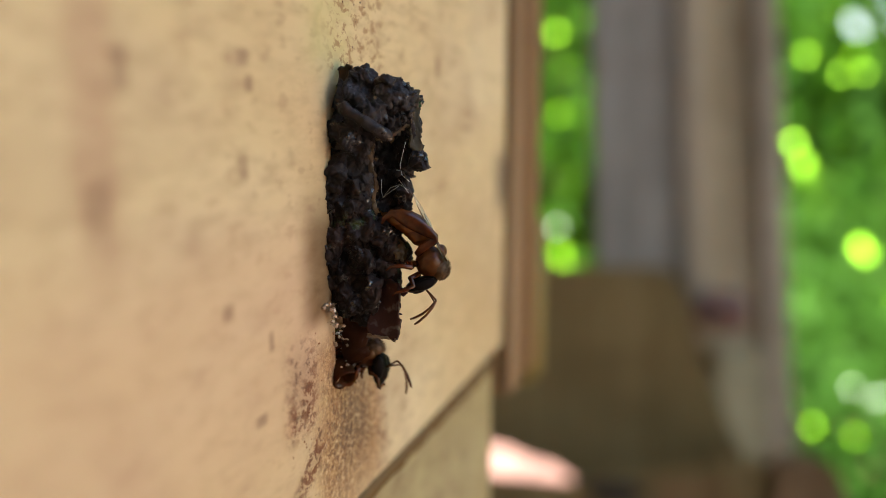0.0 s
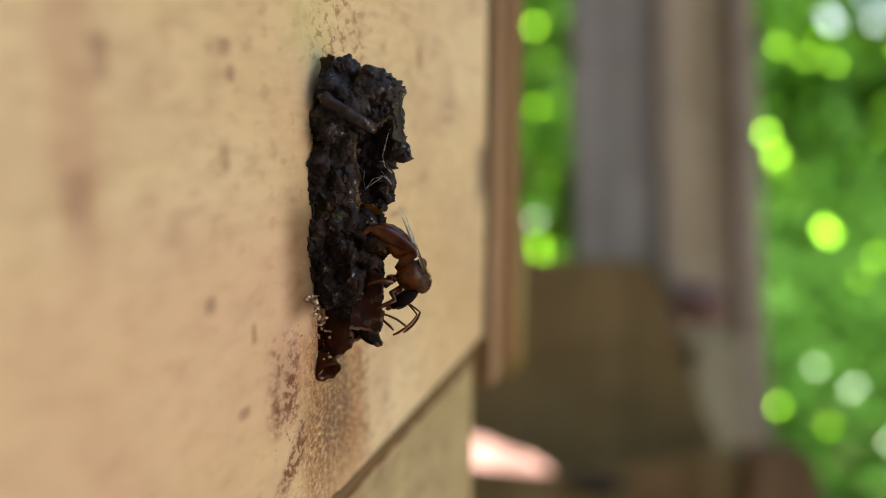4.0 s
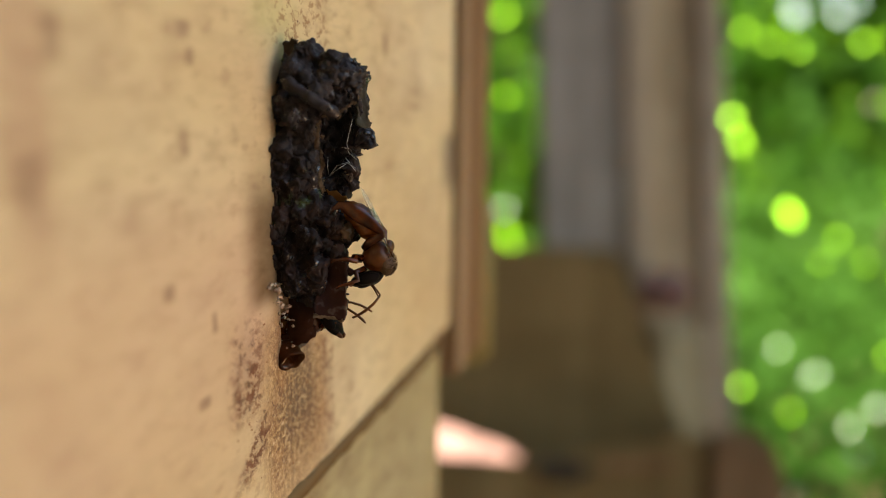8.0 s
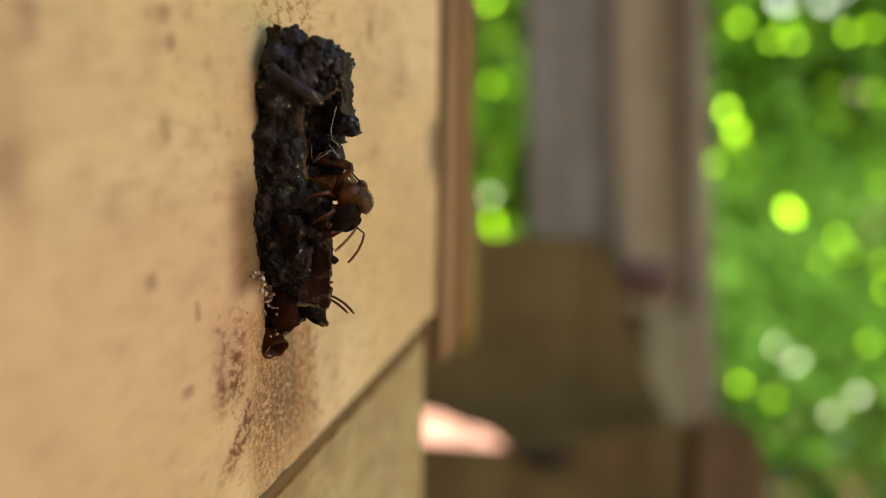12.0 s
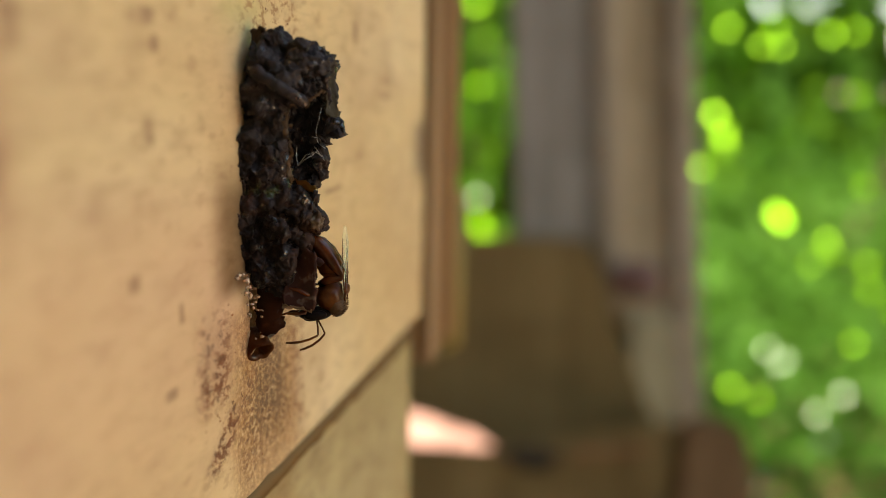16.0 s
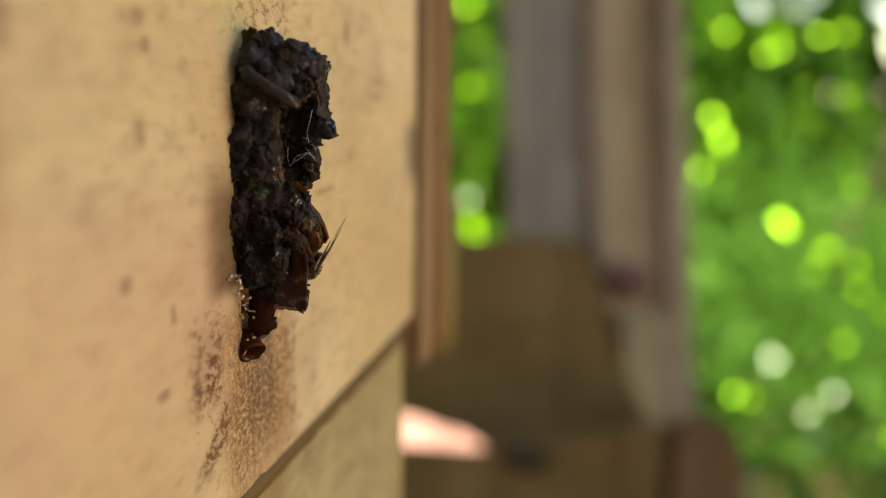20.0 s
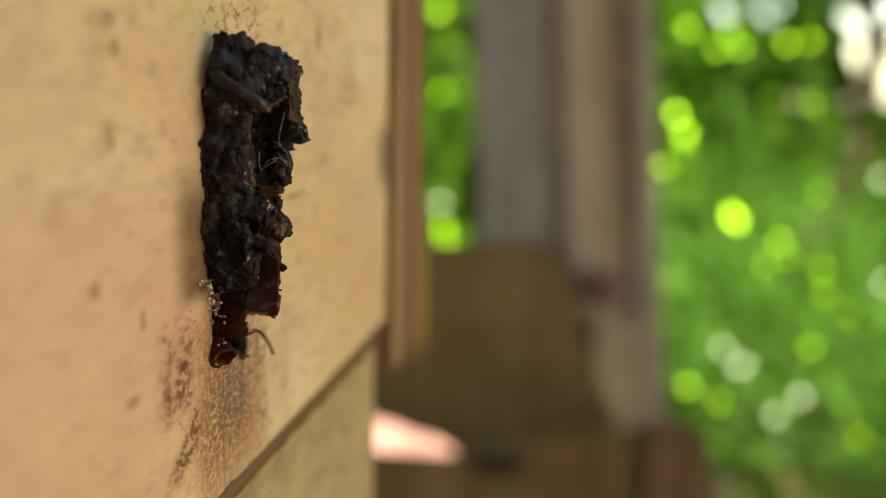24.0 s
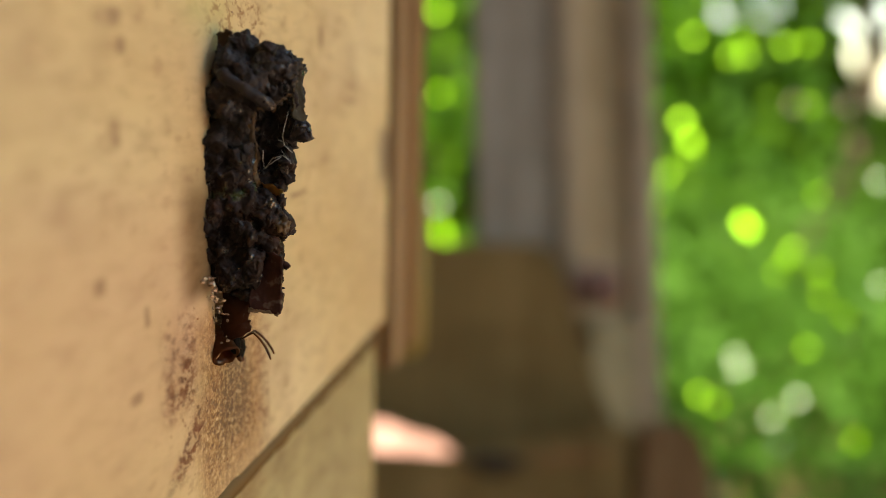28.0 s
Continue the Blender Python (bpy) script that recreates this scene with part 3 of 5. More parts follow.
part("plank_body", slab([(-125, -172), (41, -172), (41, -106.4), (26, -109.6), (8, -115), (-5, -119.5), (-16, -124.5), (-29, -125.8), (-50, -126.8), (-125, -131)], 238, 262, (0, -10)), DARK_WOOD, plank, smooth=False)
part("plank_end", slab([(41.4, -172), (66.5, -172), (66.5, -140), (66, -122), (64.5, -111), (60, -105.5), (52, -103.4), (41.4, -105)], 237, 261.5, (-2, -8)), END_WOOD, plank, "dark reddish-brown sawn end", smooth=False)
part("pale_scar", slab([(4, -125.4), (30, -120.4), (33, -118.2), (22, -118.4), (6, -121.2)], 236.8, 239, (0, 0), 0.0005), STRIP_WOOD, plank, "paler tan streak", smooth=False)
part("knot", ball((-0.009, 0.2375, -0.1262), (0.0095, 0.0035, 0.0042), None, 3, None, 0.5, 2.0), BARK, plank, "dark splintered knot")

# ---- trees and hedge ----
GAPS = (((0.296, 0.9535, 0.052), 3.2), ((0.322, 0.9430, 0.090), 3.0), ((0.120, 0.9901, 0.094), 0.22))  # open sky between the crowns, degrees
THIN = (((0.174, 0.979, 0.118), 2.4), ((0.205, 0.972, 0.116), 1.6))  # thin foliage


def in_gap(p, size, gaps):
    return any(math.degrees(p.angle(Vector(g))) < a + math.degrees(size * 0.5 / p.length) for g, a in gaps)


LEAF_SHAPE = ((0, 0), (0.22, 0.28), (0.30, 0.55), (0.16, 0.85), (0, 1.05))


def leaf_into(verts, faces, at, way, up, size):
    side = way.cross(up).normalized()
    base = len(verts)
    n = len(LEAF_SHAPE)
    for w, l in LEAF_SHAPE:
        sag = up * (-0.18 * l * l * size)
        verts.append(at + way * l * size + side * w * size + sag + up * w * 0.18 * size)
        verts.append(at + way * l * size - side * w * size + sag + up * w * 0.18 * size)
    for k in range(n - 1):
        a = base + 2 * k
        faces.append((a, a + 1, a + 3, a + 2) if 0 < k < n - 2 else ((a, a + 3, a + 2) if k == 0 else (a, a + 1, a + 2)))


def leaves(name, count, place, size, material, parent, rnd, label=""):
    verts, faces = [], []
    for _ in range(count):
        p = place(rnd)
        if p is None or (p.z > -0.03 and in_gap(p, size, GAPS)):
            continue
        if rnd.random() < 0.72 and in_gap(p, 0, THIN):
            continue
        way = Vector((rnd.gauss(0, 1), rnd.gauss(0, 1), rnd.gauss(-0.5, 0.6))).normalized()
        up = Vector((rnd.gauss(0, 0.6), rnd.gauss(0, 0.6), 1)).normalized()
        leaf_into(verts, faces, p, way, up, size * rnd.uniform(0.6, 1.3))
    me = bpy.data.meshes.new(name)
    me.from_pydata(verts, [], faces)
    me.materials.append(material)
    me.polygons.foreach_set("use_smooth", [True] * len(me.polygons))
    ob = new(name, me)
    ob.parent = parent
    return tagged(ob, label)


def tree(label, foot, height, spread, count, size, seed, material):
    rnd = random.Random(seed)
    t = thing("tree", label, "tree", group="trees behind the shed")
    f = Vector(foot)
    trunk = [f + Vector((rnd.uniform(-0.06, 0.06) * k, rnd.uniform(-0.06, 0.06) * k, height * 0.75 * k / 5)) for k in range(6)]
    part("trunk", tube(trunk, [0.06 - 0.008 * k for k in range(6)], 10), BARK, t)
    clumps = []
    for k in range(9):
        a, q = trunk[1 + k % 5], rnd.uniform(0, 2 * math.pi)
        tip = a + Vector((math.cos(q) * spread * rnd.uniform(0.5, 0.95), math.sin(q) * spread * rnd.uniform(0.5, 0.95), rnd.uniform(0.1, 0.5) * height * 0.5))
        mid = (a + tip) / 2 + Vector((0, 0, -0.06))
        part("limb", tube([a, mid, tip], [0.022, 0.014, 0.005], 6), BARK, t)
        clumps += [(mid, spread * 0.34), (tip, spread * 0.42)]
    clumps.append((trunk[-1] + Vector((0, 0, height * 0.12)), spread * 0.5))

    def place(r):
        c, s = r.choice(clumps)
        d = Vector((r.gauss(0, 1), r.gauss(0, 1), r.gauss(0, 0.8)))
        return c + d * s * 0.6 if (c + d * s * 0.6).z > -0.8 else None

    leaves("crown", count, place, size, material, t, rnd)
    return t


tree("broadleaf tree with dense crown, sunlight put into its lighter green", (-0.55, 2.9, -0.83), 2.0, 0.75, 6000, 0.065, 1, LEAF_LIT)
tree("broadleaf tree with sunlit green crown", (0.75, 2.9, -0.83), 2.1, 0.85, 7500, 0.065, 2, LEAF)
tree("broadleaf tree with sunlit green crown", (1.9, 2.7, -0.83), 2.0, 0.85, 6500, 0.065, 3, LEAF)



def hedge_place(r):
    a = radians(r.uniform(-40, 60))
    d = r.uniform(3.6, 5.2)
    z = r.uniform(-0.83, 1.0) if r.random() < 0.75 else r.uniform(0.6, 2.2)
    return Vector((math.sin(a) * d, math.cos(a) * d, z))


hedge = leaves("hedge", 26000, hedge_place, 0.13, HEDGE, None, random.Random(5))
tagged(hedge, "dense green hedge in sun and shade", "hedge", kind="stuff")


woods = tagged(leaves("woods", 9000, lambda r: (lambda a, d: Vector((math.sin(a) * d, math.cos(a) * d, r.uniform(-0.83, 3.2))))(radians(r.uniform(-45, 70)), r.uniform(6.0, 9.0)), 0.42, HEDGE, None, random.Random(9)), "dense far green woods", "woods", kind="stuff")
shrub = tagged(leaves("shrubs", 42000, lambda r: Vector((r.uniform(-0.05, 2.6), r.uniform(1.45, 3.4), -0.83 + abs(r.gauss(0, 0.28)))), 0.036, SHRUB, None, random.Random(8)), "low green shrubs in front of the trees", "shrub", kind="stuff")

# twigs added to carry blurred glints, brightness put into the leaf colours: leaf places x, z at 1.444 m, and how large
# (below 0: pale)
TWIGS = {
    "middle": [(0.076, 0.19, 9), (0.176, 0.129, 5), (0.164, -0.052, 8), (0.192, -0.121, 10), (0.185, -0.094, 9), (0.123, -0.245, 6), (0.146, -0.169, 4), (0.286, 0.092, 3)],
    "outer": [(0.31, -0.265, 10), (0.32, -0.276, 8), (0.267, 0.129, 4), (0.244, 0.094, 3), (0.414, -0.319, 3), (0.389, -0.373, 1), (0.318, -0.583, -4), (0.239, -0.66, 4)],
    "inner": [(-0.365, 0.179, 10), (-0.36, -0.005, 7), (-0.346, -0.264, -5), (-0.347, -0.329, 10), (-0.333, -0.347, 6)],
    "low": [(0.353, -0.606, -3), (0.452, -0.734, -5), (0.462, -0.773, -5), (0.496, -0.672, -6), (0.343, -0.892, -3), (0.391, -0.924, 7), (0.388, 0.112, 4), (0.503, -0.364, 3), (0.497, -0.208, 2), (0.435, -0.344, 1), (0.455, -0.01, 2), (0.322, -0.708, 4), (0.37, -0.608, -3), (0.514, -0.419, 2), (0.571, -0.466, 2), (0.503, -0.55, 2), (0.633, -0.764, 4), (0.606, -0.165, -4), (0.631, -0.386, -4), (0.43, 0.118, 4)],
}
TWIG_Y = 1.444
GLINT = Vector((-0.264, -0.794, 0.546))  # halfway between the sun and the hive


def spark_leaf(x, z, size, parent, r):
    """A small domed oval leaf facing the light, coloured to stand in for one glint."""
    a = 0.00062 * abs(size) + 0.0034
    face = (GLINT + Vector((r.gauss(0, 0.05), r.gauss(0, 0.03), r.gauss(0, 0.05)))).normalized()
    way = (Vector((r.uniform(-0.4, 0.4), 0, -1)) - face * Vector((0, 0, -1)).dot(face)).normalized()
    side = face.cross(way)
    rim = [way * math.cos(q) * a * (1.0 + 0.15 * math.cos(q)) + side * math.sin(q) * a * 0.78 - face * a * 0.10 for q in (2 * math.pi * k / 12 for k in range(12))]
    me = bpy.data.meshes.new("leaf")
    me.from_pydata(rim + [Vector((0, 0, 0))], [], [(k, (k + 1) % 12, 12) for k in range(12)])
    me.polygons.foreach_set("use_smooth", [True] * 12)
    me.materials.append(LEAF_GLINT_PALE if size < 0 else LEAF_GLINT)
    ob = new("leaf", me)
    ob.parent, ob.location = parent, (x * 0.76, TWIG_Y + r.uniform(-0.03, 0.03), z * 0.76)


TWIG = {}
rnd = random.Random(21)
for key, places in TWIGS.items():
    TWIG[key] = thing("twig", "added twig whose bright leaves stand in for sun glints", "twig", group="sunlit twigs")
    low, high = min(z for _, z, _ in places), max(z for _, z, _ in places)
    cx = sum(x for x, _, _ in places) / len(places)
    line = [(cx * 0.9, 2.0, 0.75), (cx * 0.8, 1.7, 0.55), (cx * 0.76, TWIG_Y + 0.04, high * 0.76 + 0.02), (cx * 0.77, TWIG_Y + 0.035, (low + high) * 0.38), (cx * 0.78, TWIG_Y + 0.035, low * 0.76)]
    part("stem", tube(line, [0.003, 0.0025, 0.002, 0.0015, 0.001], 5), SHRUB, TWIG[key])
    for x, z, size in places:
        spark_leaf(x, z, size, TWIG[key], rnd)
leaves("flowers", 26, lambda r: Vector((0.80 + r.gauss(0, 0.05), 2.42 + r.gauss(0, 0.04), -0.70 + r.gauss(0, 0.04))), 0.04, PETAL, shrub, random.Random(4), "pink flowers")

# ---- nest entrance of resin ----
nest = thing("nest_entrance", "blackish-brown crusty resin nest entrance on the hive board", "nest entrance")
BLOBS = [
    (1.69, 0.5, 8.97, 0.9, 0.9, 1),
    (1.22, 0, 8.04, 1.1, 1.1, 1.2),
    (3.36, 1, 8.36, 1.2, 1.2, 1),
    (4.13, 1.5, 8.05, 0.8, 1, 1),
    (2.12, 0.3, 6.91, 1.5, 1.3, 1.3),
    (3.33, 1.2, 6.91, 1.1, 1.1, 1.1),
    (4.27, 2.2, 6.55, 0.55, 1, 1.9),
    (0.79, 0, 5.98, 1.1, 1.2, 1.3),
    (1.45, 0.2, 4.93, 1, 1.2, 1.6),
    (0.43, 0, 3.41, 1.1, 1.2, 1.8),
    (1.36, 0.3, 2.81, 0.9, 1, 1.8),
    (0.07, 0, 1.26, 1, 1.2, 1.6),
    (0.99, 0.2, 1.03, 1.1, 1.2, 1.5),
    (1.88, 0.5, 1.74, 0.5, 0.6, 1.5),
    (2.48, 3, 3.25, 1.3, 1, 2.2),
    (3.76, 2.6, 5.11, 0.8, 0.8, 1.7),
    (3.65, 2.2, 1.89, 0.6, 0.7, 1),
    (5.08, 1.6, 4.1, 0.66, 0.6, 0.70),
    (4.45, 2, 4.68, 0.4, 0.5, 0.5),
    (0.18, 0, -0.9, 1.1, 1.3, 2),
    (1.57, 0.4, -0.34, 1.3, 1.2, 1.5),
    (2.64, 0.8, -0.89, 1.1, 1.1, 1.3),
    (3.48, 1.2, -1.53, 0.8, 0.9, 1),
    (0.45, 0, -3.08, 1.2, 1.2, 1.8),
    (1.84, 0.4, -2.95, 1.3, 1.2, 1.5),
    (3.07, 1, -3.36, 0.9, 0.9, 1.3),
    (4.05, 1.3, -1.88, 0.4, 0.6, 0.7),
    (0.97, 0, -4.52, 1.2, 1.2, 1.3),
    (2.05, 0.5, -4.81, 1, 1.1, 1.2),
    (1.6, 0.3, -5.84, 0.7, 0.9, 0.9),
    (3.05, 1, -5.33, 0.7, 0.8, 1.2),
    (3.42, 1.6, 0.74, 0.3, 0.4, 0.5),
    (2.6, 3.2, 4.6, 1.2, 0.8, 1.3),
    (2.7, 3, 1.9, 1.1, 0.8, 1.2),
    (3.2, 2.8, 2.6, 0.8, 0.7, 1.2),
    (-0.1, -0.6, -1.5, 0.7, 0.9, 2.5),
    (0, -0.5, 2, 0.7, 0.9, 2),
    (2.3, 2.3, 4.6, 0.6, 0.6, 1.3),
    (2.4, 2.4, 2.2, 0.7, 0.6, 1.1),
    (2.6, 2.2, 0.9, 0.7, 0.6, 0.6),
    (2, 2.1, 5.3, 0.6, 0.6, 0.9),
    (2, 2.1, 3.9, 0.55, 0.6, 0.9),
    (2, 2.1, 2.6, 0.6, 0.6, 0.9),
    (2.2, 2, 1.2, 0.6, 0.6, 0.8),
    (2.6, 2.2, 0.3, 0.6, 0.6, 0.7),
    (2.5, -0.35, -4.1, 0.75, 0.55, 1.3),
    (1.9, -0.8, -1.9, 0.85, 0.5, 0.7),
    (1.2, -0.9, 5.2, 0.7, 0.6, 0.8),
]


def crust_mesh():
    """Lumps fused into one crust, then roughened."""
    bm = bmesh.new()
    for x, y, z, a, b, c in BLOBS:
        ball((x, y, z), (a, b, c), None, 3, bm, 0.25, 1.3)
    me = bpy.data.meshes.new("crust_blobs")
    bm.to_mesh(me)
    bm.free()
    tmp = new("crust_blobs", me)
    rm = tmp.modifiers.new("fuse", "REMESH")
    rm.mode, rm.voxel_size = "VOXEL", 0.07
    sm = tmp.modifiers.new("melt", "SMOOTH")
    sm.factor, sm.iterations = 0.5, 16
    fused = bpy.data.meshes.new_from_object(tmp.evaluated_get(bpy.context.evaluated_depsgraph_get()))
    bpy.data.objects.remove(tmp)
    out = bmesh.new()
    out.from_mesh(fused)
    out.normal_update()
    shifts = []
    for v in out.verts:
        p = v.co
        q = p + Vector((noise.noise(p * 0.9), noise.noise(p * 0.9 + Vector((7, 0, 0))), noise.noise(p * 0.9 + Vector((0, 7, 0))))) * 0.5
        cell = noise.voronoi(q * 0.5)[0]
        crease = min((cell[1] - cell[0]) / 0.16, 1.0)
        flakes = 0.0
        for size, tilt in ((0.85, 0.36), (1.7, 0.24)):
            centre = noise.voronoi(q * size)[1][0]
            flakes += tilt * (q - centre / size).dot(noise.cell_vector(centre * 7.3) * 2.0 - Vector((1, 1, 1)))
        d = 0.20 * noise.fractal(p * 0.75, 0.8, 2.1, 3) + flakes + 0.060 * noise.fractal(p * 2.4, 0.8, 2.2, 4) + 0.030 * noise.fractal(p * 9.0, 0.7, 2.2, 3)
        d -= 0.10 * (1.0 - crease) ** 1.5 - 0.02
        shifts.append(p + v.normal * d)
    for v, p in zip(out.verts, shifts):
        v.co = p * MM
    return out


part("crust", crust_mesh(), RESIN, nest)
ridge_line = [(0.9, -1.55, 7.65), (1.3, -1.60, 7.40), (1.7, -1.58, 7.12), (2.1, -1.45, 6.86), (2.5, -1.28, 6.62), (2.9, -1.02, 6.30), (3.3, -0.72, 6.00), (3.7, -0.40, 5.66), (3.85, -0.30, 5.4)]
ridge_fine = [Vector(a).lerp(Vector(b), k / 6) for a, b in zip(ridge_line, ridge_line[1:]) for k in range(6)]
bm = tube(ridge_fine, [0.36 * min(1.0, 0.35 + i / 8, 0.35 + (len(ridge_fine) - 1 - i) / 8) * (1 + 0.3 * noise.noise(p * 1.6)) for i, p in enumerate(ridge_fine)], 18, flat=0.8)
for v in bm.verts:
    v.co += Vector((noise.noise(v.co * 2.1), noise.noise(v.co * 2.1 + Vector((5, 0, 0))), noise.noise(v.co * 2.1 + Vector((0, 5, 0))))) * 0.14 + Vector((0, 0.18, 0))
part("ridge", bm, RESIN, nest, "dark resin ridge", scale=MM)
part("side_wall", plate([(4.55, 1.3, 8.55), (4.95, 1.9, 8.4), (4.6, 1.1, 4.9), (5.15, 1.8, 4.6)], 0.14, 10, 40, 0.18, 2.3, 0.15, 12.0), RESIN_WALL, nest, "thin olive-brown grainy resin wall", scale=MM)
part("fringe", plate([(0.15, 0.4, 9.9), (1.0, 0.1, 10.0), (-0.15, 0.1, 6.0), (0.7, -0.5, 6.2)], 0.3, 12, 30, 0.30, 1.6, 0.1, 15.0), RESIN_WAX, nest, "brown crust stuck to the board", scale=MM)
part("flap", plate([(2.3, 0.15, -3.0), (4.35, -0.35, -3.35), (2.35, -0.75, -6.7), (4.25, -0.3, -7.0)], 0.22, 20, 24, 0.2, 1.5, 0.3), RESIN_RED, nest, "reddish-brown ragged resin flap", scale=MM)
part("flap_rim", plate([(2.35, -0.78, -6.62), (4.25, -0.34, -6.9), (2.35, -0.80, -6.85), (4.25, -0.34, -7.1)], 0.08, 30, 4, 0.22, 1.7, 0.0, 3.0), RESIN_CRUMB, nest, "thin pale amber rim of resin", scale=MM)
part("lip", plate([(3.0, 0.5, -0.6), (4.0, 0.9, -0.9), (3.1, 0.5, -2.6), (4.2, 0.9, -2.2)], 0.5, 12, 12, 0.35, 1.9, 0.2, 4.0), RESIN_WAX, nest, "greyish-brown crumbly resin lip", scale=MM)
part("tunnel_sheet", plate([(0.5, -0.4, -5.4), (2.5, -0.1, -5.8), (0.5, -0.3, -9.2), (1.9, 0.0, -8.0)], 0.16, 14, 18, 0.25, 1.4, -0.35, 2.0), RESIN_AMBER, nest, "translucent amber resin sheet", scale=MM)
part("tunnel_floor", plate([(0.4, -0.5, -7.2), (2.2, 0.0, -7.7), (0.5, -0.2, -9.3), (2.0, 0.2, -8.5)], 0.2, 14, 12, 0.2, 1.5, -0.3, 8.0), RESIN_AMBER, nest, "reddish resin floor of the tunnel", scale=MM)
part("lip_crumb", ball((3.95, 0.85, -1.65), (0.5, 0.5, 0.62), None, 4, None, 0.55, 1.9), RESIN_WAX, nest, "greyish-brown resin crumb", scale=MM)
part("spike", tube([(4.0, 0.2, -3.9), (4.35, 0.1, -3.95), (4.55, 0.1, -4.05), (4.8, 0.0, -4.0)], [0.28, 0.24, 0.26, 0.06], 7), RESIN_RED, nest, scale=MM)
part("tuft", ball((3.75, 1.2, -0.2), (0.26, 0.26, 0.5), None, 3, None, 0.9, 2.5), RESIN, nest, scale=MM)
part("amber_bit", plate([(2.8, 1.0, 0.85), (3.95, 0.95, 0.65), (2.9, 0.9, 0.25), (3.85, 0.95, 0.1)], 0.12, 10, 8, 0.3, 2.0, 0, 6.0), RESIN_HONEY, nest, "pale amber resin crumb", scale=MM)
part("ledge_rim", plate([(1.9, -0.5, 5.9), (4.3, 0.5, 6.9), (2.2, -0.2, 5.2), (4.2, 0.7, 5.9)], 0.3, 16, 8, 0.3, 2.2, 0.1, 3.0), RESIN, nest, scale=MM)


def cup(at, way, size):
    """A small open resin cup."""
    bm = bmesh.new()
    prof = [(0.30, -1.2), (0.62, -0.9), (0.80, -0.3), (0.78, 0.35), (0.88, 0.62), (0.80, 0.68), (0.66, 0.35), (0.62, -0.3), (0.3, -0.7), (0.02, -0.75)]
    rings = []
    for r, h in prof:
        ring = []
        for k in range(22):
            q = 2 * math.pi * k / 22
            d = Vector((math.cos(q), math.sin(q), 0))
            rr = r * (1 + 0.13 * noise.noise(d * 1.5 + Vector((0, 0, h))))
            ring.append(bm.verts.new((d.x * rr, d.y * rr, h + 0.12 * noise.noise(d * 1.8))))
        rings.append(ring)
    for u, v in zip(rings, rings[1:]):
        for k in range(22):
            bm.faces.new((u[k], u[(k + 1) % 22], v[(k + 1) % 22], v[k]))
    bm.faces.new(rings[0][::-1])
    turn = Vector(way).to_track_quat("Z", "Y").to_matrix().to_4x4()
    bmesh.ops.transform(bm, matrix=Matrix.Translation(at) @ turn @ Matrix.Scale(size, 4), verts=bm.verts)
    return bm


part("cup", cup((0.35, -0.1, -9.6), (0.60, -0.50, -0.62), 1.0), RESIN_CUP, nest, "small open reddish resin cup", scale=MM)

rnd = random.Random(11)
bm = bmesh.new()
for _ in range(60):
    z = -4.7 - 4.2 * rnd.random() ** 1.7
    p = Vector((rnd.uniform(0.05, 0.9) * (1.0 if z < -5 else 0.6), -1.35 + 0.2 * (-z - 5) + rnd.gauss(0, 0.5), z))
    r = 0.03 + 0.14 * rnd.random() ** 2
    ball(p, [r * rnd.uniform(0.5, 1.6) for _ in range(3)], None, 1, bm, 0.5, 2.0)
tagged(part("resin_grain", bm, GRAIN, nest, "shiny whitish resin grains", smooth=False, scale=MM), kind="stuff")
bm = bmesh.new()
for _ in range(150):
    x, y, z, a, b, c = rnd.choice(BLOBS)
    d = Vector((rnd.gauss(0.3, 1), rnd.gauss(-0.8, 1), rnd.gauss(0, 1))).normalized()
    r = 0.03 + 0.09 * rnd.random() ** 2
    ball((x + d.x * a * 0.98, y + d.y * b * 0.98, z + d.z * c * 0.98), [r * rnd.uniform(0.6, 1.4) for _ in range(3)], None, 1, bm, 0.6, 2.0)
tagged(part("resin_crumb", bm, RESIN, nest, smooth=False, scale=MM), kind="stuff")
bm = bmesh.new()
for a, b, count in (((2.9, -0.55, 5.4), (2.95, -0.4, 0.8), 16), ((3.1, -0.5, 5.3), (4.7, 0.3, 6.15), 16), ((4.9, 0.6, 6.2), (5.0, 0.9, 8.3), 10)):
    for _ in range(count):
        p = Vector(a).lerp(Vector(b), rnd.random()) + Vector((rnd.gauss(0, 0.08), rnd.gauss(0, 0.12), rnd.gauss(0, 0.10)))
        r = 0.03 + 0.12 * rnd.random() ** 2
        ball(p, [r * rnd.uniform(0.5, 1.5) for _ in range(3)], None, 1, bm, 0.6, 2.0)
part("inner_rim", plate([(2.84, -0.62, 5.35), (2.97, -0.5, 5.3), (2.78, -0.5, 0.9), (2.92, -0.35, 0.85)], 0.05, 5, 44, 0.36, 1.3, 0.0, 5.0), RESIN_CRUMB, nest, "thin pale amber rim of resin", scale=MM)
part("brow_rim", plate([(3.0, -0.62, 5.45), (4.75, 0.2, 6.3), (3.05, -0.6, 5.3), (4.75, 0.22, 6.15)], 0.06, 30, 4, 0.2, 1.6, 0.0, 8.0), RESIN_CRUMB, nest, "thin pale amber rim of resin", scale=MM)
tagged(part("edge_crumb", bm, RESIN_CRUMB, nest, "pale amber crumbs along the rim", smooth=False, scale=MM), kind="stuff")
# resin specks splashed on the board
rnd = random.Random(17)


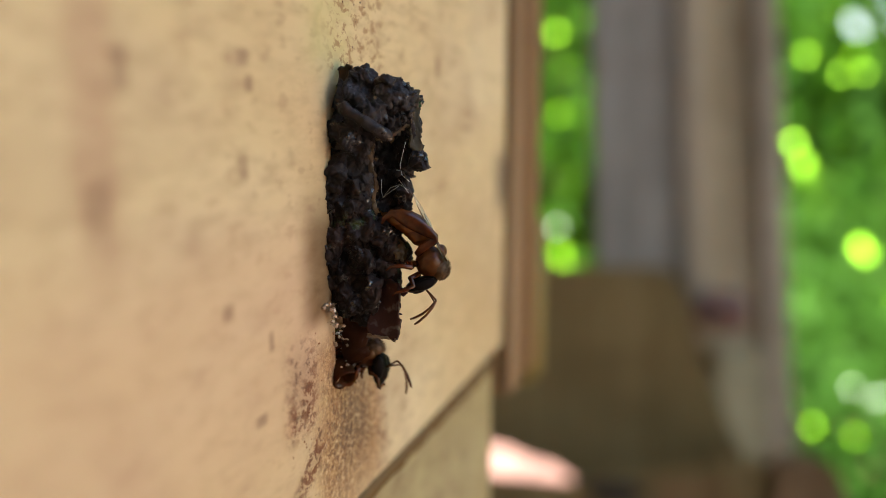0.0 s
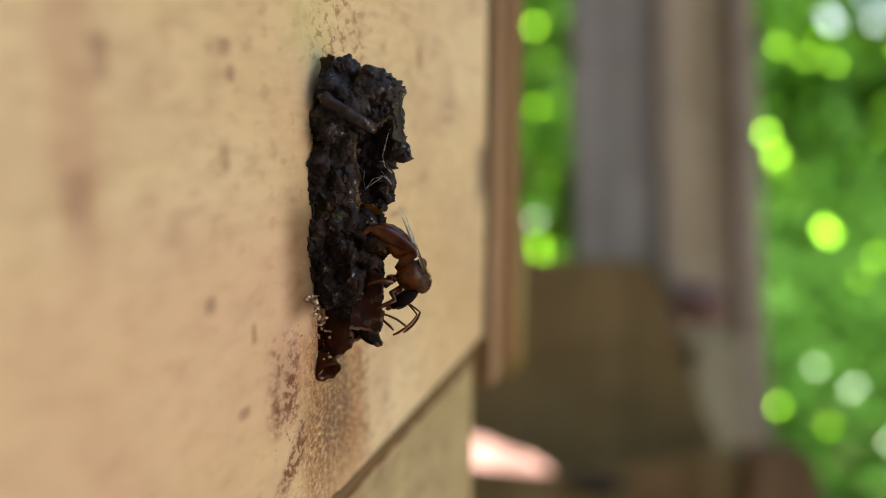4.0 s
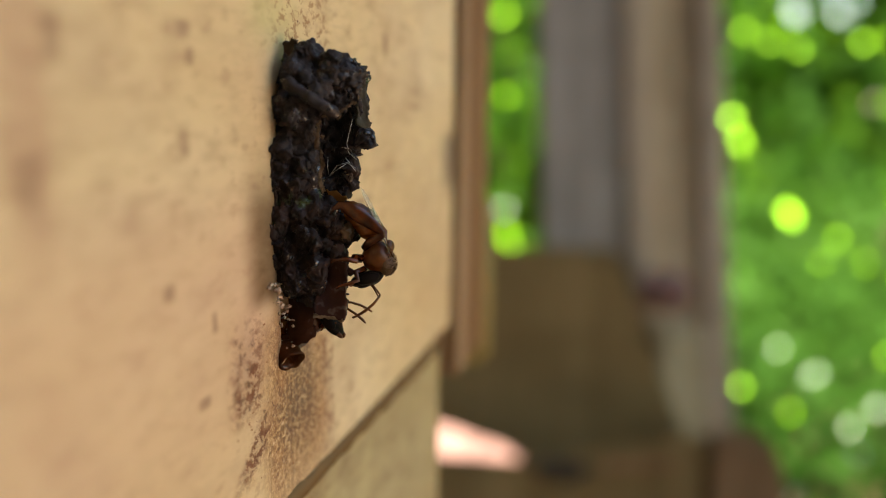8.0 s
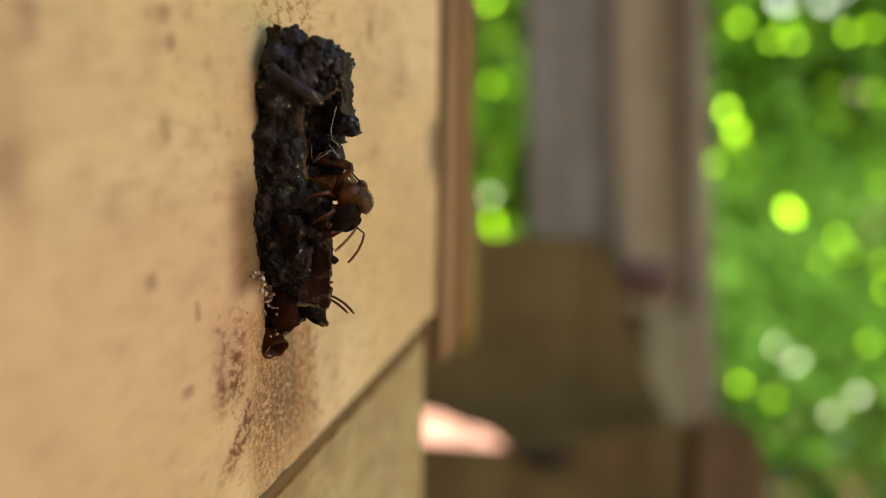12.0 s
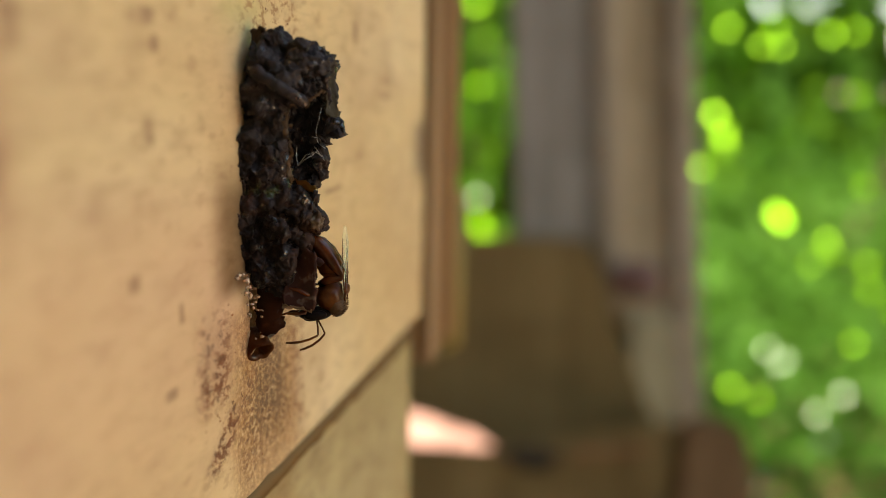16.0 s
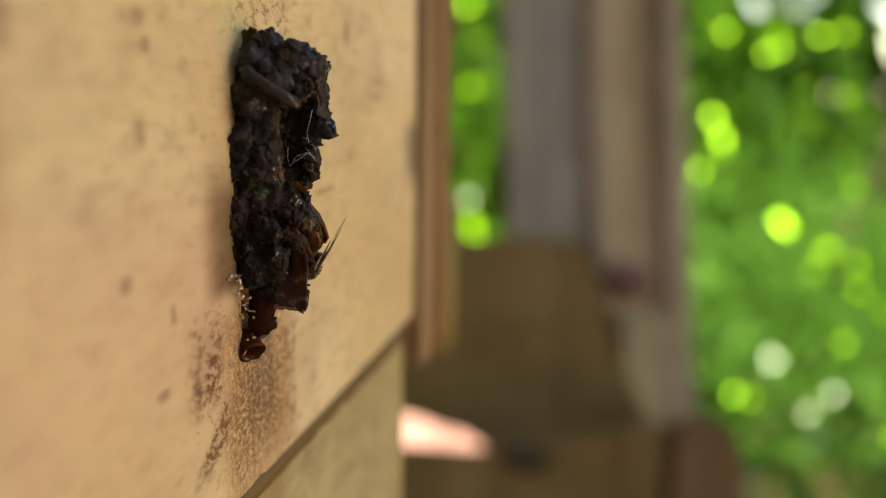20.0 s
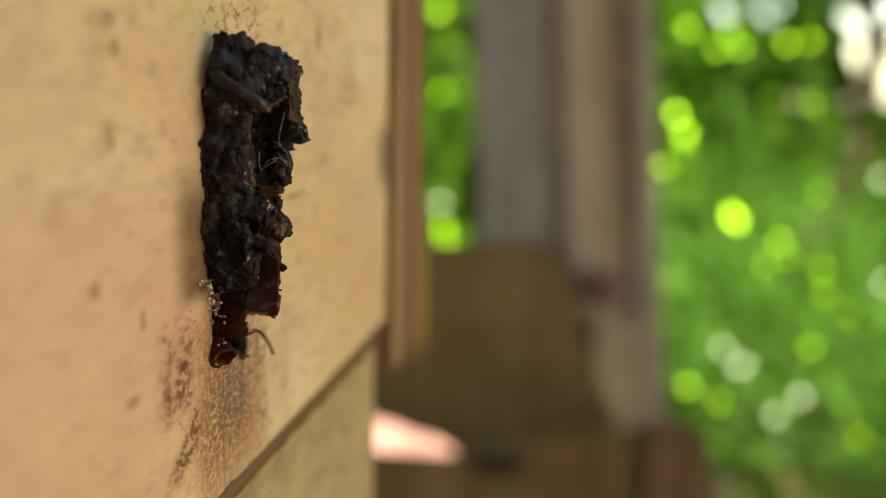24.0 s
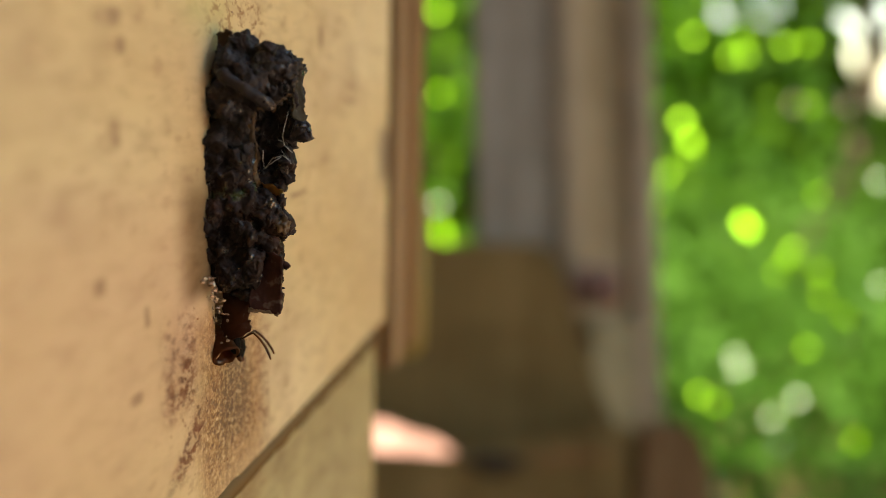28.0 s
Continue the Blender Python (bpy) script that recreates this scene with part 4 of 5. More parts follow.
def speck_place(r):
    k = r.random()
    if k < 0.36:  # left column
        z = -6 - 13 * r.random()
        return r.gauss(-3.2 - 0.22 * min(-z - 6, 9), 0.75), z
    if k < 0.50:  # right column
        z = -8 - 10 * r.random()
        return r.gauss(6.0 - 0.08 * (-z - 8), 0.5), z
    if k < 0.80:  # middle streak
        return r.gauss(1.6, 1.9), -9.5 - 11 * r.random()
    if k < 0.97:  # above the crust
        return r.uniform(1.0, 7.0), 10.2 + 5.5 * r.random() ** 1.5
    return r.gauss(-3.4, 0.5), -3 + 12 * r.random()


bm = bmesh.new()
for _ in range(70):
    y, z = speck_place(rnd)
    r = 0.03 + 0.05 * rnd.random() ** 2
    ball((0.005, y, z), (r * 0.25, r * rnd.uniform(1.0, 2.4), r * rnd.uniform(0.8, 1.6)), None, 1, bm, 0.5, 2.0)
tagged(part("resin_speck", bm, RESIN_SPECK, nest, "rust-brown resin specks on the board", scale=MM), kind="stuff")
for pts in (
    [(4.45, 0.8, 5.3), (4.3, 0.7, 4.6), (4.15, 0.6, 3.9), (4.3, 0.5, 3.3), (4.8, 0.5, 2.9)],
    [(3.0, 0.4, 3.0), (2.95, 0.4, 2.4), (3.05, 0.4, 1.85), (3.5, 0.4, 2.2), (4.1, 0.5, 2.6)],
    [(3.1, 0.4, 1.9), (3.6, 0.3, 2.5), (4.2, 0.4, 2.7), (4.7, 0.5, 2.4)],
    [(4.1, 0.5, 3.0), (4.5, 0.5, 2.5), (4.75, 0.5, 2.2)],
    [(3.9, 0.5, 3.6), (4.2, 0.5, 3.55)],
):
    part("silk_thread", tube(pts, 0.009, 5), SILK, nest, "fine pale silk thread", scale=MM)


# ---- bees ----
BM = 1.18 * MM  # bees nearly eight millimetres long
def bee(label, tuck=1.0):
    """A stingless bee; local x forward, z up, origin in the thorax, lengths in millimetres."""
    b = thing("bee", label, "bee", group="stingless bees")
    bm = ball((-0.05, 0, -0.05), (0.86, 0.80, 0.82), None, 4, None, 0.07, 2.2)
    ball((-0.62, 0, 0.55), (0.36, 0.46, 0.30), None, 3, bm)
    part("thorax", bm, SHELL_DARK, b, scale=BM)
    part("scutum", ball((0.34, 0, 0.42), (0.60, 0.66, 0.50), None, 4, None, 0.05, 3.0), FUZZ, b, "amber-brown furry hump", scale=BM)
    bm = bmesh.new()
    for k in range(320):
        d = Vector((random.gauss(0.3, 0.8), random.gauss(0, 1), abs(random.gauss(0, 1)))).normalized()
        p = Vector((0.30 + d.x * 0.64, d.y * 0.70, 0.36 + d.z * 0.56))
        tube([p, p + d * 0.07 + Vector((-0.02, 0, 0)), p + d * 0.13 + Vector((-0.06, 0, 0))], [0.012, 0.009, 0.004], 4, bm)
    part("thorax_hair", bm, FUZZ, b, "short greyish hair", scale=BM)
    # gaster, curled under
    pts, rad, p, way = [], [], Vector((0, 0, 0)), 180.0
    prof = (0.20, 0.26, 0.48, 0.62, 0.68, 0.66, 0.70, 0.67, 0.69, 0.65, 0.66, 0.58, 0.58, 0.48, 0.44, 0.30, 0.12)
    for i, r in enumerate(prof):
        pts.append(p.copy()), rad.append(r)
        way += 5.0
        p = p + Vector((math.cos(radians(way)), 0, -abs(math.sin(radians(way))))) * 0.195
    part("gaster", tube(pts, rad, 22, flat=0.95), SHELL, b, "shiny translucent amber gaster", scale=BM, at=pose(-0.74 * BM, 0, -0.14 * BM))
    head = part("head", ball((0.08, 0, -0.30), (0.40, 0.80, 0.92), pose(0, 0, 0, 0, -20, 0), 4), BLACK, b, "black glossy head", scale=BM, at=pose(1.02 * BM, 0, -0.30 * BM))
    for s in (-1, 1):
        part("eye", ball((0.12, s * 0.62, -0.16), (0.29, 0.26, 0.62), pose(0, 0, 0, 0, -20, 0), 3), EYE, head, scale=BM)
        part("mandible", tube([(0.34, s * 0.36, -0.98), (0.44, s * 0.28, -1.20), (0.44, s * 0.12, -1.28)], [0.14, 0.12, 0.06], 7), SHELL_DARK, head, scale=BM)
        ant = part("antenna", tube([(0, 0, 0), (0.28, s * 0.14, 0.30), (0.52, s * 0.26, 0.52), (0.60, s * 0.30, 0.52), (0.95, s * 0.42, 0.34), (1.35, s * 0.55, 0.02), (1.68, s * 0.62, -0.36), (1.82, s * 0.64, -0.58)], [0.055, 0.05, 0.05, 0.06, 0.068, 0.07, 0.072, 0.05], 7), SHELL_DARK, b, scale=BM, at=pose(1.42 * BM, s * 0.2 * BM, -0.35 * BM))
    part("face", ball((0.42, 0, -0.40), (0.15, 0.4, 0.40), pose(0, 0, 0, 0, -20, 0), 3), FACE, head, "dark glossy face", scale=BM)
    legs = (
        ("foreleg", [(0.55, 0.35, -0.7), (0.75, 0.6, -1.15), (1.15, 0.85, -1.0), (1.35, 0.85, -1.55), (1.45, 0.8, -1.95), (1.6, 0.8, -2.15)], [0.16, 0.17, 0.13, 0.10, 0.06, 0.04]),
        ("midleg", [(0.0, 0.4, -0.8), (-0.05, 0.8, -1.2), (0.15, 1.15, -1.05), (0.05, 1.15, -1.65), (0.1, 1.1, -2.15), (0.25, 1.1, -2.4)], [0.17, 0.18, 0.14, 0.12, 0.07, 0.04]),
        ("hindleg", [(-0.5, 0.4, -0.75), (-0.80, 0.75, -0.45), (-1.18, 0.92, 0.30), (-1.36, 0.96, 0.26), (-1.80, 0.98, -0.30), (-2.25, 0.98, -0.95), (-2.62, 0.95, -1.55), (-2.75, 0.90, -1.95), (-2.5, 0.82, -2.35), (-2.2, 0.8, -2.5)], [0.18, 0.23, 0.16, 0.20, 0.34, 0.43, 0.36, 0.20, 0.13, 0.05]),
    )
    for s in (-1, 1):
        for name, pts, rad in legs:
            part(name, tube([(x, s * y * (0.6 + 0.4 * tuck), -0.6 + (z + 0.6) * tuck) for x, y, z in pts], rad, 8, flat=0.62 if name == "hindleg" else 1.0), LEG, b, scale=BM)
        for name, size in (("forewing", 0.92), ("hindwing", 0.58)):
            bm = bmesh.new()
            outline = [(0, 0), (-1.2, 0.14), (-2.6, 0.20), (-3.8, 0.02), (-4.35, -0.38), (-4.2, -0.9), (-3.3, -1.32), (-2.0, -1.12), (-0.8, -0.52)]
            vs = [bm.verts.new((x * size, s * y * size * 0.9, 0.05 * math.sin(x * 1.3))) for x, y in outline]
            c = bm.verts.new((-2.3 * size, -s * 0.45 * size, 0.06))
            for i in range(len(vs)):
                bm.faces.new((vs[i], vs[(i + 1) % len(vs)], c))
            wing = part(name, bm, FILM, b, "clear wing with amber sheen", scale=BM, at=pose((-0.05 if size > 0.8 else -0.35) * BM, s * 0.62 * BM, (0.74 if size > 0.8 else 0.64) * BM, s * -9, -9 if size > 0.8 else -7, s * -5))
            if size > 0.8:
                for vein in ([(0, 0), (-1.2, 0.13), (-2.6, 0.19), (-3.6, 0.06)], [(-0.2, -0.06), (-1.3, -0.38), (-2.3, -0.62), (-3.0, -0.7)], [(-1.5, 0.12), (-2.0, -0.2), (-2.3, -0.6)]):
                    part("vein", tube([(x * size, s * y * 0.9 * size, 0.06) for x, y in vein], [0.045, 0.035, 0.03, 0.015][: len(vein)], 5), LEG, wing, scale=BM)
    return b


ROUTES = {
    "guard": [
        (0, 6.00, 1.20, -2.26, -73.3, 80.1, -54.4),
        (0.6, 6.04, 1.20, -2.82, -59.7, 78.5, -40.8),
        (1, 6.09, 1.20, -2.92, -60.5, 78.4, -41.7),
        (1.6, 5.88, 1.20, -3.58, -70.6, 79.1, -52.2),
        (2, 5.90, 1.20, -3.73, -70.6, 79.1, -52.4),
        (2.6, 5.90, 1.20, -3.92, -70.2, 79.3, -52.2),
        (3, 5.89, 1.20, -3.72, -69.9, 79.4, -52.1),
        (3.5, 5.85, 1.20, -3.76, -64.8, 78.9, -47.0),
        (5.5, 5.95, 1.20, -3.22, -58.5, 78.7, -41.1),
        (6, 6.07, 1.20, -3.32, -58.6, 78.6, -41.4),
        (6.5, 6.20, 1.20, -3.30, -51.7, 77.7, -34.7),
        (7, 6.14, 1.20, -3.33, -51.1, 77.6, -34.7),
        (7.5, 6.17, 1.20, -3.26, -87.8, 80.0, -72.3),
        (8, 5.95, 1.20, -3.25, -86.6, 79.3, -71.4),
        (8.4, 6.05, 1.20, -3.01, -62.0, 70.9, -45.8),
        (9, 5.87, 1.20, -2.26, -40.3, 58.9, -25.1),
        (9.6, 5.77, 1.20, -1.61, -42.6, 59.9, -27.4),
        (10.2, 5.69, 1.20, -1.25, -41.5, 57.5, -39.0),
        (10.8, 5.64, 1.20, -1.07, -71.9, 56.6, -69.4),
        (11, 5.61, 1.20, -0.82, -68.2, 44.6, -67.2),
        (11.4, 5.48, 1.20, -0.20, -60.4, 30.7, -60.1),
        (12, 5.37, 1.20, -0.31, -69.2, 42.1, -60.1),
        (12.5, 5.82, 1.40, -1.10, -69.7, 71.5, -54.8),
        (13.3, 6.05, 1.60, -2.77, -65.1, 77.2, -50.8),
        (14.1, 5.21, 1.60, -5.67, -143.1, 70.5, -131.3),
        (14.5, 3.93, 1.40, -6.83, -144.5, 69.8, -132.9),
        (15, 3.90, 1.40, -7.57, -144.7, 69.9, -133.2),
        (15.3, 3.72, 1.20, -8.46, -144.8, 70.0, -133.2),
        (15.6, 4.57, 1.40, -6.95, -144.8, 70.0, -133.3),
        (15.9, 4.73, 1.40, -6.53, -144.7, 70.0, -133.2),
        (16.2, 4.86, 1.40, -6.51, -139.8, 72.2, -127.9),
        (16.5, 5.55, 1.20, -5.46, 179.9, 72.8, -169.9),
        (16.65, 6.07, 1.00, -4.27, 88.5, 43.2, 111.1),
        (16.8, 5.71, 2.65, -3.79, 88.3, 14.1, 98.7),
        (17, 5.56, 2.65, -3.77, 88.1, 14.0, 97.5),
        (17.5, 5.60, 2.65, -3.62, 88.0, 14.0, 97.4),
        (18, 5.39, 2.65, -3.57, 88.5, 14.1, 100.1),
        (18.4, 5.18, 2.65, -3.47, 87.3, 19.8, 105.8),
        (18.8, 5.11, 1.80, -3.39, 94.3, 38.1, 111.2),
        (19.2, 4.88, 2.20, -3.58, 96.4, 41.2, 113.8),
        (19.5, 4.70, 2.30, -3.70, 97.0, 41.5, 114.5),
        (19.7, 4.20, 2.60, -4.00, 116.0, 44.5, 126.0),
        (19.8, 3.45, 2.90, -4.30, 132.3, 46.6, 137.2),
        (20, 2.95, 3.10, -4.60, 140.0, 46.5, 143.0),
        (20.2, 2.35, 3.40, -5.00, 146.6, 46.4, 148.9),
        (20.35, -0.07, 5.20, -6.18, 166.3, 37.0, 163.3),
        (20.5, -0.93, 5.40, -6.25, 173.3, 24.2, 164.3),
        (20.7, -3.50, 4.00, -4.20, 180.0, 16.7, 180.0),
        (21.2, -10.00, 2.00, -7.20, 180.0, 0.0, 180.0),
        (22.5, -30.00, -10.00, -18.70, 180.0, 0.0, 180.0),
        (28, -30.00, -10.00, -18.70, 180.0, 0.0, 180.0),
    ],
    "lower": [
        (0, -26.00, -20.00, -18.70, 0.0, -0.0, 0.0),
        (0.9, -8.00, 1.00, -7.20, 0.0, 5.7, 0.0),
        (1.4, -0.29, 1.00, -8.15, -10.2, 2.6, 17.7),
        (1.8, 0.07, 1.00, -8.08, -10.2, 2.6, 17.5),
        (2.2, 1.21, 1.00, -7.83, -10.1, 1.6, 11.7),
        (2.6, 1.10, 1.00, -7.54, -9.9, -25.9, 8.8),
        (3, 1.32, 1.00, -7.45, -9.8, -25.9, 8.6),
        (3.5, 1.28, 1.00, -7.50, -9.9, -25.9, 8.5),
        (5.5, 1.30, 1.00, -7.39, -9.5, -23.1, 7.6),
        (6.5, 1.17, 1.00, -7.43, -9.5, -23.2, 7.1),
        (7.1, 1.28, 1.00, -7.45, -9.5, -23.3, 6.4),
        (8, 1.32, 1.00, -7.49, -10.5, -23.7, 5.8),
        (9, 1.08, 1.00, -7.69, -11.3, -26.7, 5.8),
        (10, 1.13, 1.00, -7.78, -11.4, -26.8, 5.8),
        (11, 1.18, 1.00, -7.58, -11.1, -26.7, 5.7),
        (12, 1.18, 1.00, -7.69, -11.2, -26.8, 5.4),
        (12.5, 1.11, 1.00, -7.62, -11.3, -26.8, 5.2),
        (13.3, -2.00, 1.00, -7.20, 0.0, 5.7, 0.0),
        (13.9, -12.00, 1.00, -7.20, 0.0, 5.7, 0.0),
        (14.8, -26.00, -20.00, -18.70, 0.0, -0.0, 0.0),
        (28, -26.00, -20.00, -18.70, 0.0, -0.0, 0.0),
    ],
    "flyer1": [
        (0, 1.49, 1.00, -8.37, -10.0, 19.8, 8.8),
        (0.2, 3.72, 1.00, -8.31, -12.6, 40.1, 10.3),
        (0.4, 4.81, 1.00, -9.10, -31.0, 49.4, -12.7),
        (0.5, 5.48, 0.00, -10.24, -37.8, 47.1, -34.5),
        (0.63, 9.59, -6.00, -19.02, -24.0, 38.0, -22.2),
        (1.43, 60.00, -160.00, 160.00, 0.0, -10.8, -106.7),
        (2.23, -34.00, -110.00, 135.00, 0.0, 11.3, 126.9),
        (2.83, -44.00, -49.00, 107.40, 0.0, -0.0, 53.1),
        (28, -44.00, -49.00, 107.40, 0.0, -0.0, 53.1),
    ],
    "flyer2": [
        (0, -34.00, -20.00, -18.70, 0.0, -0.0, 0.0),
        (0.45, -9.00, 1.00, -7.20, 0.0, 5.7, 0.0),
        (0.8, 0.32, 1.00, -8.67, -10.2, 3.0, 16.2),
        (1, 2.07, 1.00, -8.56, -10.6, 5.0, 8.2),
        (1.2, 3.49, 1.00, -9.39, -13.7, 25.0, 8.9),
        (1.3, 5.36, 1.00, -8.32, -10.2, 6.5, 17.0),
        (1.4, 7.66, 1.00, -6.29, -10.5, -12.5, 20.4),
        (1.5, 10.22, 1.00, -0.79, 131.0, -67.3, 43.7),
        (1.6, 9.55, 1.00, -2.30, 22.1, -39.8, 159.4),
        (1.75, 15.28, -4.00, 16.49, -18.9, -56.8, 34.0),
        (2.55, 60.00, -160.00, 160.00, 0.0, -10.8, -106.7),
        (3.35, -48.00, -110.00, 135.00, 0.0, 11.3, 126.9),
        (3.95, -58.00, -38.00, 107.40, 0.0, -0.0, 53.1),
        (28, -58.00, -38.00, 107.40, 0.0, -0.0, 53.1),
    ],
    "flyer3": [
        (0, -26.00, -11.00, -18.70, 0.0, -0.0, 0.0),
        (4.75, -26.00, -11.00, -18.70, 0.0, -0.0, 0.0),
        (5.4, -9.00, 1.00, -7.20, 0.0, 5.7, 0.0),
        (5.75, -0.42, 1.00, -8.70, -9.8, 11.5, 14.8),
        (5.9, 0.89, 1.00, -8.59, -10.2, 7.0, 13.6),
        (6, 2.23, 1.00, -8.59, -10.3, 7.0, 13.0),
        (6.1, 3.36, 1.00, -8.98, -12.7, 24.0, 8.4),
        (6.2, 4.40, 1.00, -9.80, -14.0, 46.0, 6.4),
        (6.3, 5.77, 1.00, -10.64, -11.3, 31.2, 10.6),
        (6.45, 14.15, -3.00, -17.96, -10.2, 17.9, 13.2),
        (7.25, 60.00, -160.00, 160.00, 0.0, -10.8, -106.7),
        (8.05, -62.00, -110.00, 135.00, 0.0, 11.3, 126.9),
        (8.65, -72.00, -27.00, 107.40, 0.0, -0.0, 53.1),
        (28, -72.00, -27.00, 107.40, 0.0, -0.0, 53.1),
    ],
    "flyer4": [
        (0, -30.00, -11.00, -18.70, 0.0, -0.0, 0.0),
        (16.3, -30.00, -11.00, -18.70, 0.0, -0.0, 0.0),
        (16.95, -9.00, 1.00, -7.20, 0.0, 5.7, 0.0),
        (17.3, -0.68, 1.00, -9.21, -11.5, 10.8, 11.2),
        (17.4, 0.04, 1.00, -8.91, -11.8, 17.2, 9.8),
        (17.6, 1.41, 1.00, -9.15, -12.6, 26.4, 7.6),
        (17.8, 3.42, 1.00, -9.58, -14.1, 36.9, 4.5),
        (17.9, 7.18, 1.00, -10.67, -11.5, 11.4, 10.8),
        (18, 14.49, 3.00, -10.85, -11.3, -3.8, 13.8),
        (18.12, 45.42, 20.00, -12.10, -11.1, -9.0, 33.6),
        (18.92, 60.00, -160.00, 160.00, 0.0, -10.8, -106.7),
        (19.72, -76.00, -110.00, 135.00, 0.0, 11.3, 126.9),
        (20.32, -86.00, -16.00, 107.40, 0.0, -0.0, 53.1),
        (28, -86.00, -16.00, 107.40, 0.0, -0.0, 53.1),
    ],
    "flyer5": [
        (0, -34.00, -11.00, -18.70, 0.0, -0.0, 0.0),
        (19.7, -34.00, -11.00, -18.70, 0.0, -0.0, 0.0),
        (20.35, -9.00, 1.00, -7.20, 0.0, 5.7, 0.0),
        (20.7, -1.82, 1.00, -8.56, -11.2, -1.1, 12.6),
        (21, -1.39, 1.00, -8.24, -11.1, -4.0, 12.9),
        (21.5, -1.26, 1.00, -8.16, -10.7, -4.1, 12.3),
        (22.2, -5.00, 1.00, -7.20, 0.0, -0.0, 0.0),
        (23.2, -5.00, 1.00, -7.20, 0.0, -0.0, 0.0),
        (23.5, -3.60, 1.00, -8.82, -10.9, -1.2, 11.0),
        (23.8, -1.89, 1.00, -8.61, -10.9, 4.7, 9.8),
        (24, -0.24, 1.00, -8.44, -11.1, 4.0, 8.6),
        (24.15, 2.92, 1.00, -8.93, -12.6, 30.1, 4.3),
        (24.3, 7.26, 1.00, -9.76, -12.6, 30.1, 4.4),
        (24.45, 19.37, -3.00, -19.36, -11.4, 16.8, 7.4),
        (25.25, 60.00, -160.00, 160.00, 0.0, -10.8, -106.7),
        (26.05, -90.00, -110.00, 135.00, 0.0, 11.3, 126.9),
        (26.65, -100.00, -5.00, 107.40, 0.0, -0.0, 53.1),
        (28, -100.00, -5.00, 107.40, 0.0, -0.0, 53.1),
    ],
    "flyer6": [
        (0, -26.00, -2.00, -18.70, 0.0, -0.0, 0.0),
        (23.8, -26.00, -2.00, -18.70, 0.0, -0.0, 0.0),
        (24.45, -9.00, 1.00, -7.20, 0.0, 5.7, 0.0),
        (24.8, -1.29, 1.00, -8.66, -11.0, 4.5, 9.9),
        (25.2, -1.04, 1.00, -8.64, -11.0, 4.5, 9.8),
        (25.5, -1.43, 1.00, -8.66, -11.0, 4.6, 9.8),
        (25.8, -0.83, 1.00, -8.70, -10.9, 4.6, 9.8),
        (26, 2.09, 1.00, -9.15, -12.4, 12.0, 4.6),
        (26.2, 3.44, 1.00, -9.40, -13.2, 22.0, 3.0),
        (26.4, 4.70, 1.00, -10.11, -11.3, 16.7, 7.3),
        (26.5, 26.34, 12.00, -6.56, -12.1, -7.6, 24.0),
        (26.6, 60.49, 40.00, -7.23, -10.8, -9.6, 31.2),
        (27.1091, 60.00, -160.00, 160.00, 0.0, -10.8, -106.7),
        (27.6182, -104.00, -110.00, 135.00, 0.0, 11.3, 126.9),
        (28, -114.00, 6.00, 107.40, 0.0, -0.0, 53.1),
    ],
    "last": [
        (0, -30.00, -2.00, -18.70, 0.0, -0.0, 0.0),
        (25.6, -30.00, -2.00, -18.70, 0.0, -0.0, 0.0),
        (26.55, -9.00, 1.00, -7.20, 0.0, 5.7, 0.0),
        (26.8, -1.67, 1.00, -8.74, -10.8, 4.5, 9.7),
        (27.4, -1.67, 1.00, -8.77, -10.9, 4.4, 9.7),
        (27.8, -1.18, 1.00, -8.71, -10.9, 4.4, 9.7),
        (28, -0.60, 1.00, -8.76, -11.2, 4.0, 7.9),
    ],
}


LABELS = {
    "guard": "amber-brown stingless bee guarding the resin lip",
    "lower": "amber-brown stingless bee looking out under the resin flap",
}
BENDS = {  # how far the gaster and wings are curled under, in degrees
    **{k: [(0, -20), (28, -20)] for k in ("flyer2", "flyer3", "flyer4", "flyer5", "flyer6")},
    "flyer1": [(0, -10), (0.2, -10), (0.4, 30), (0.5, 10), (28, 0)],
    "lower": [(0, -38), (28, -38)],
    "guard": [(0, 8), (2.6, 4), (8, 6), (9, 4), (10.2, 18), (11, 42), (12, 45), (12.5, 12), (14.5, 14), (16.4, 10), (16.8, -26), (18.2, -26), (18.8, -12), (19.3, -14), (19.8, 0), (28, 0)],
}
WING_TILT = [(0, 16), (2, 8), (3.5, 8), (5.5, 16), (8, 17), (9, 9), (10.2, 2), (11, 14), (12, 18), (12.5, 6), (14.5, 10), (16.4, 8), (16.8, -4), (18.2, -4), (18.8, -6), (28, 0)]
TAKEOFF = {"flyer1": 0.4, "flyer2": 1.27, "flyer3": 6.27, "flyer4": 17.84, "flyer5": 24.15, "flyer6": 26.4}
BEES = {}
for key in ROUTES:
    BEES[key] = bee(LABELS.get(key, "amber-brown stingless bee leaving the nest entrance"), {"guard": 1.0, "lower": 0.1, "last": 0.15}.get(key, 0.6))


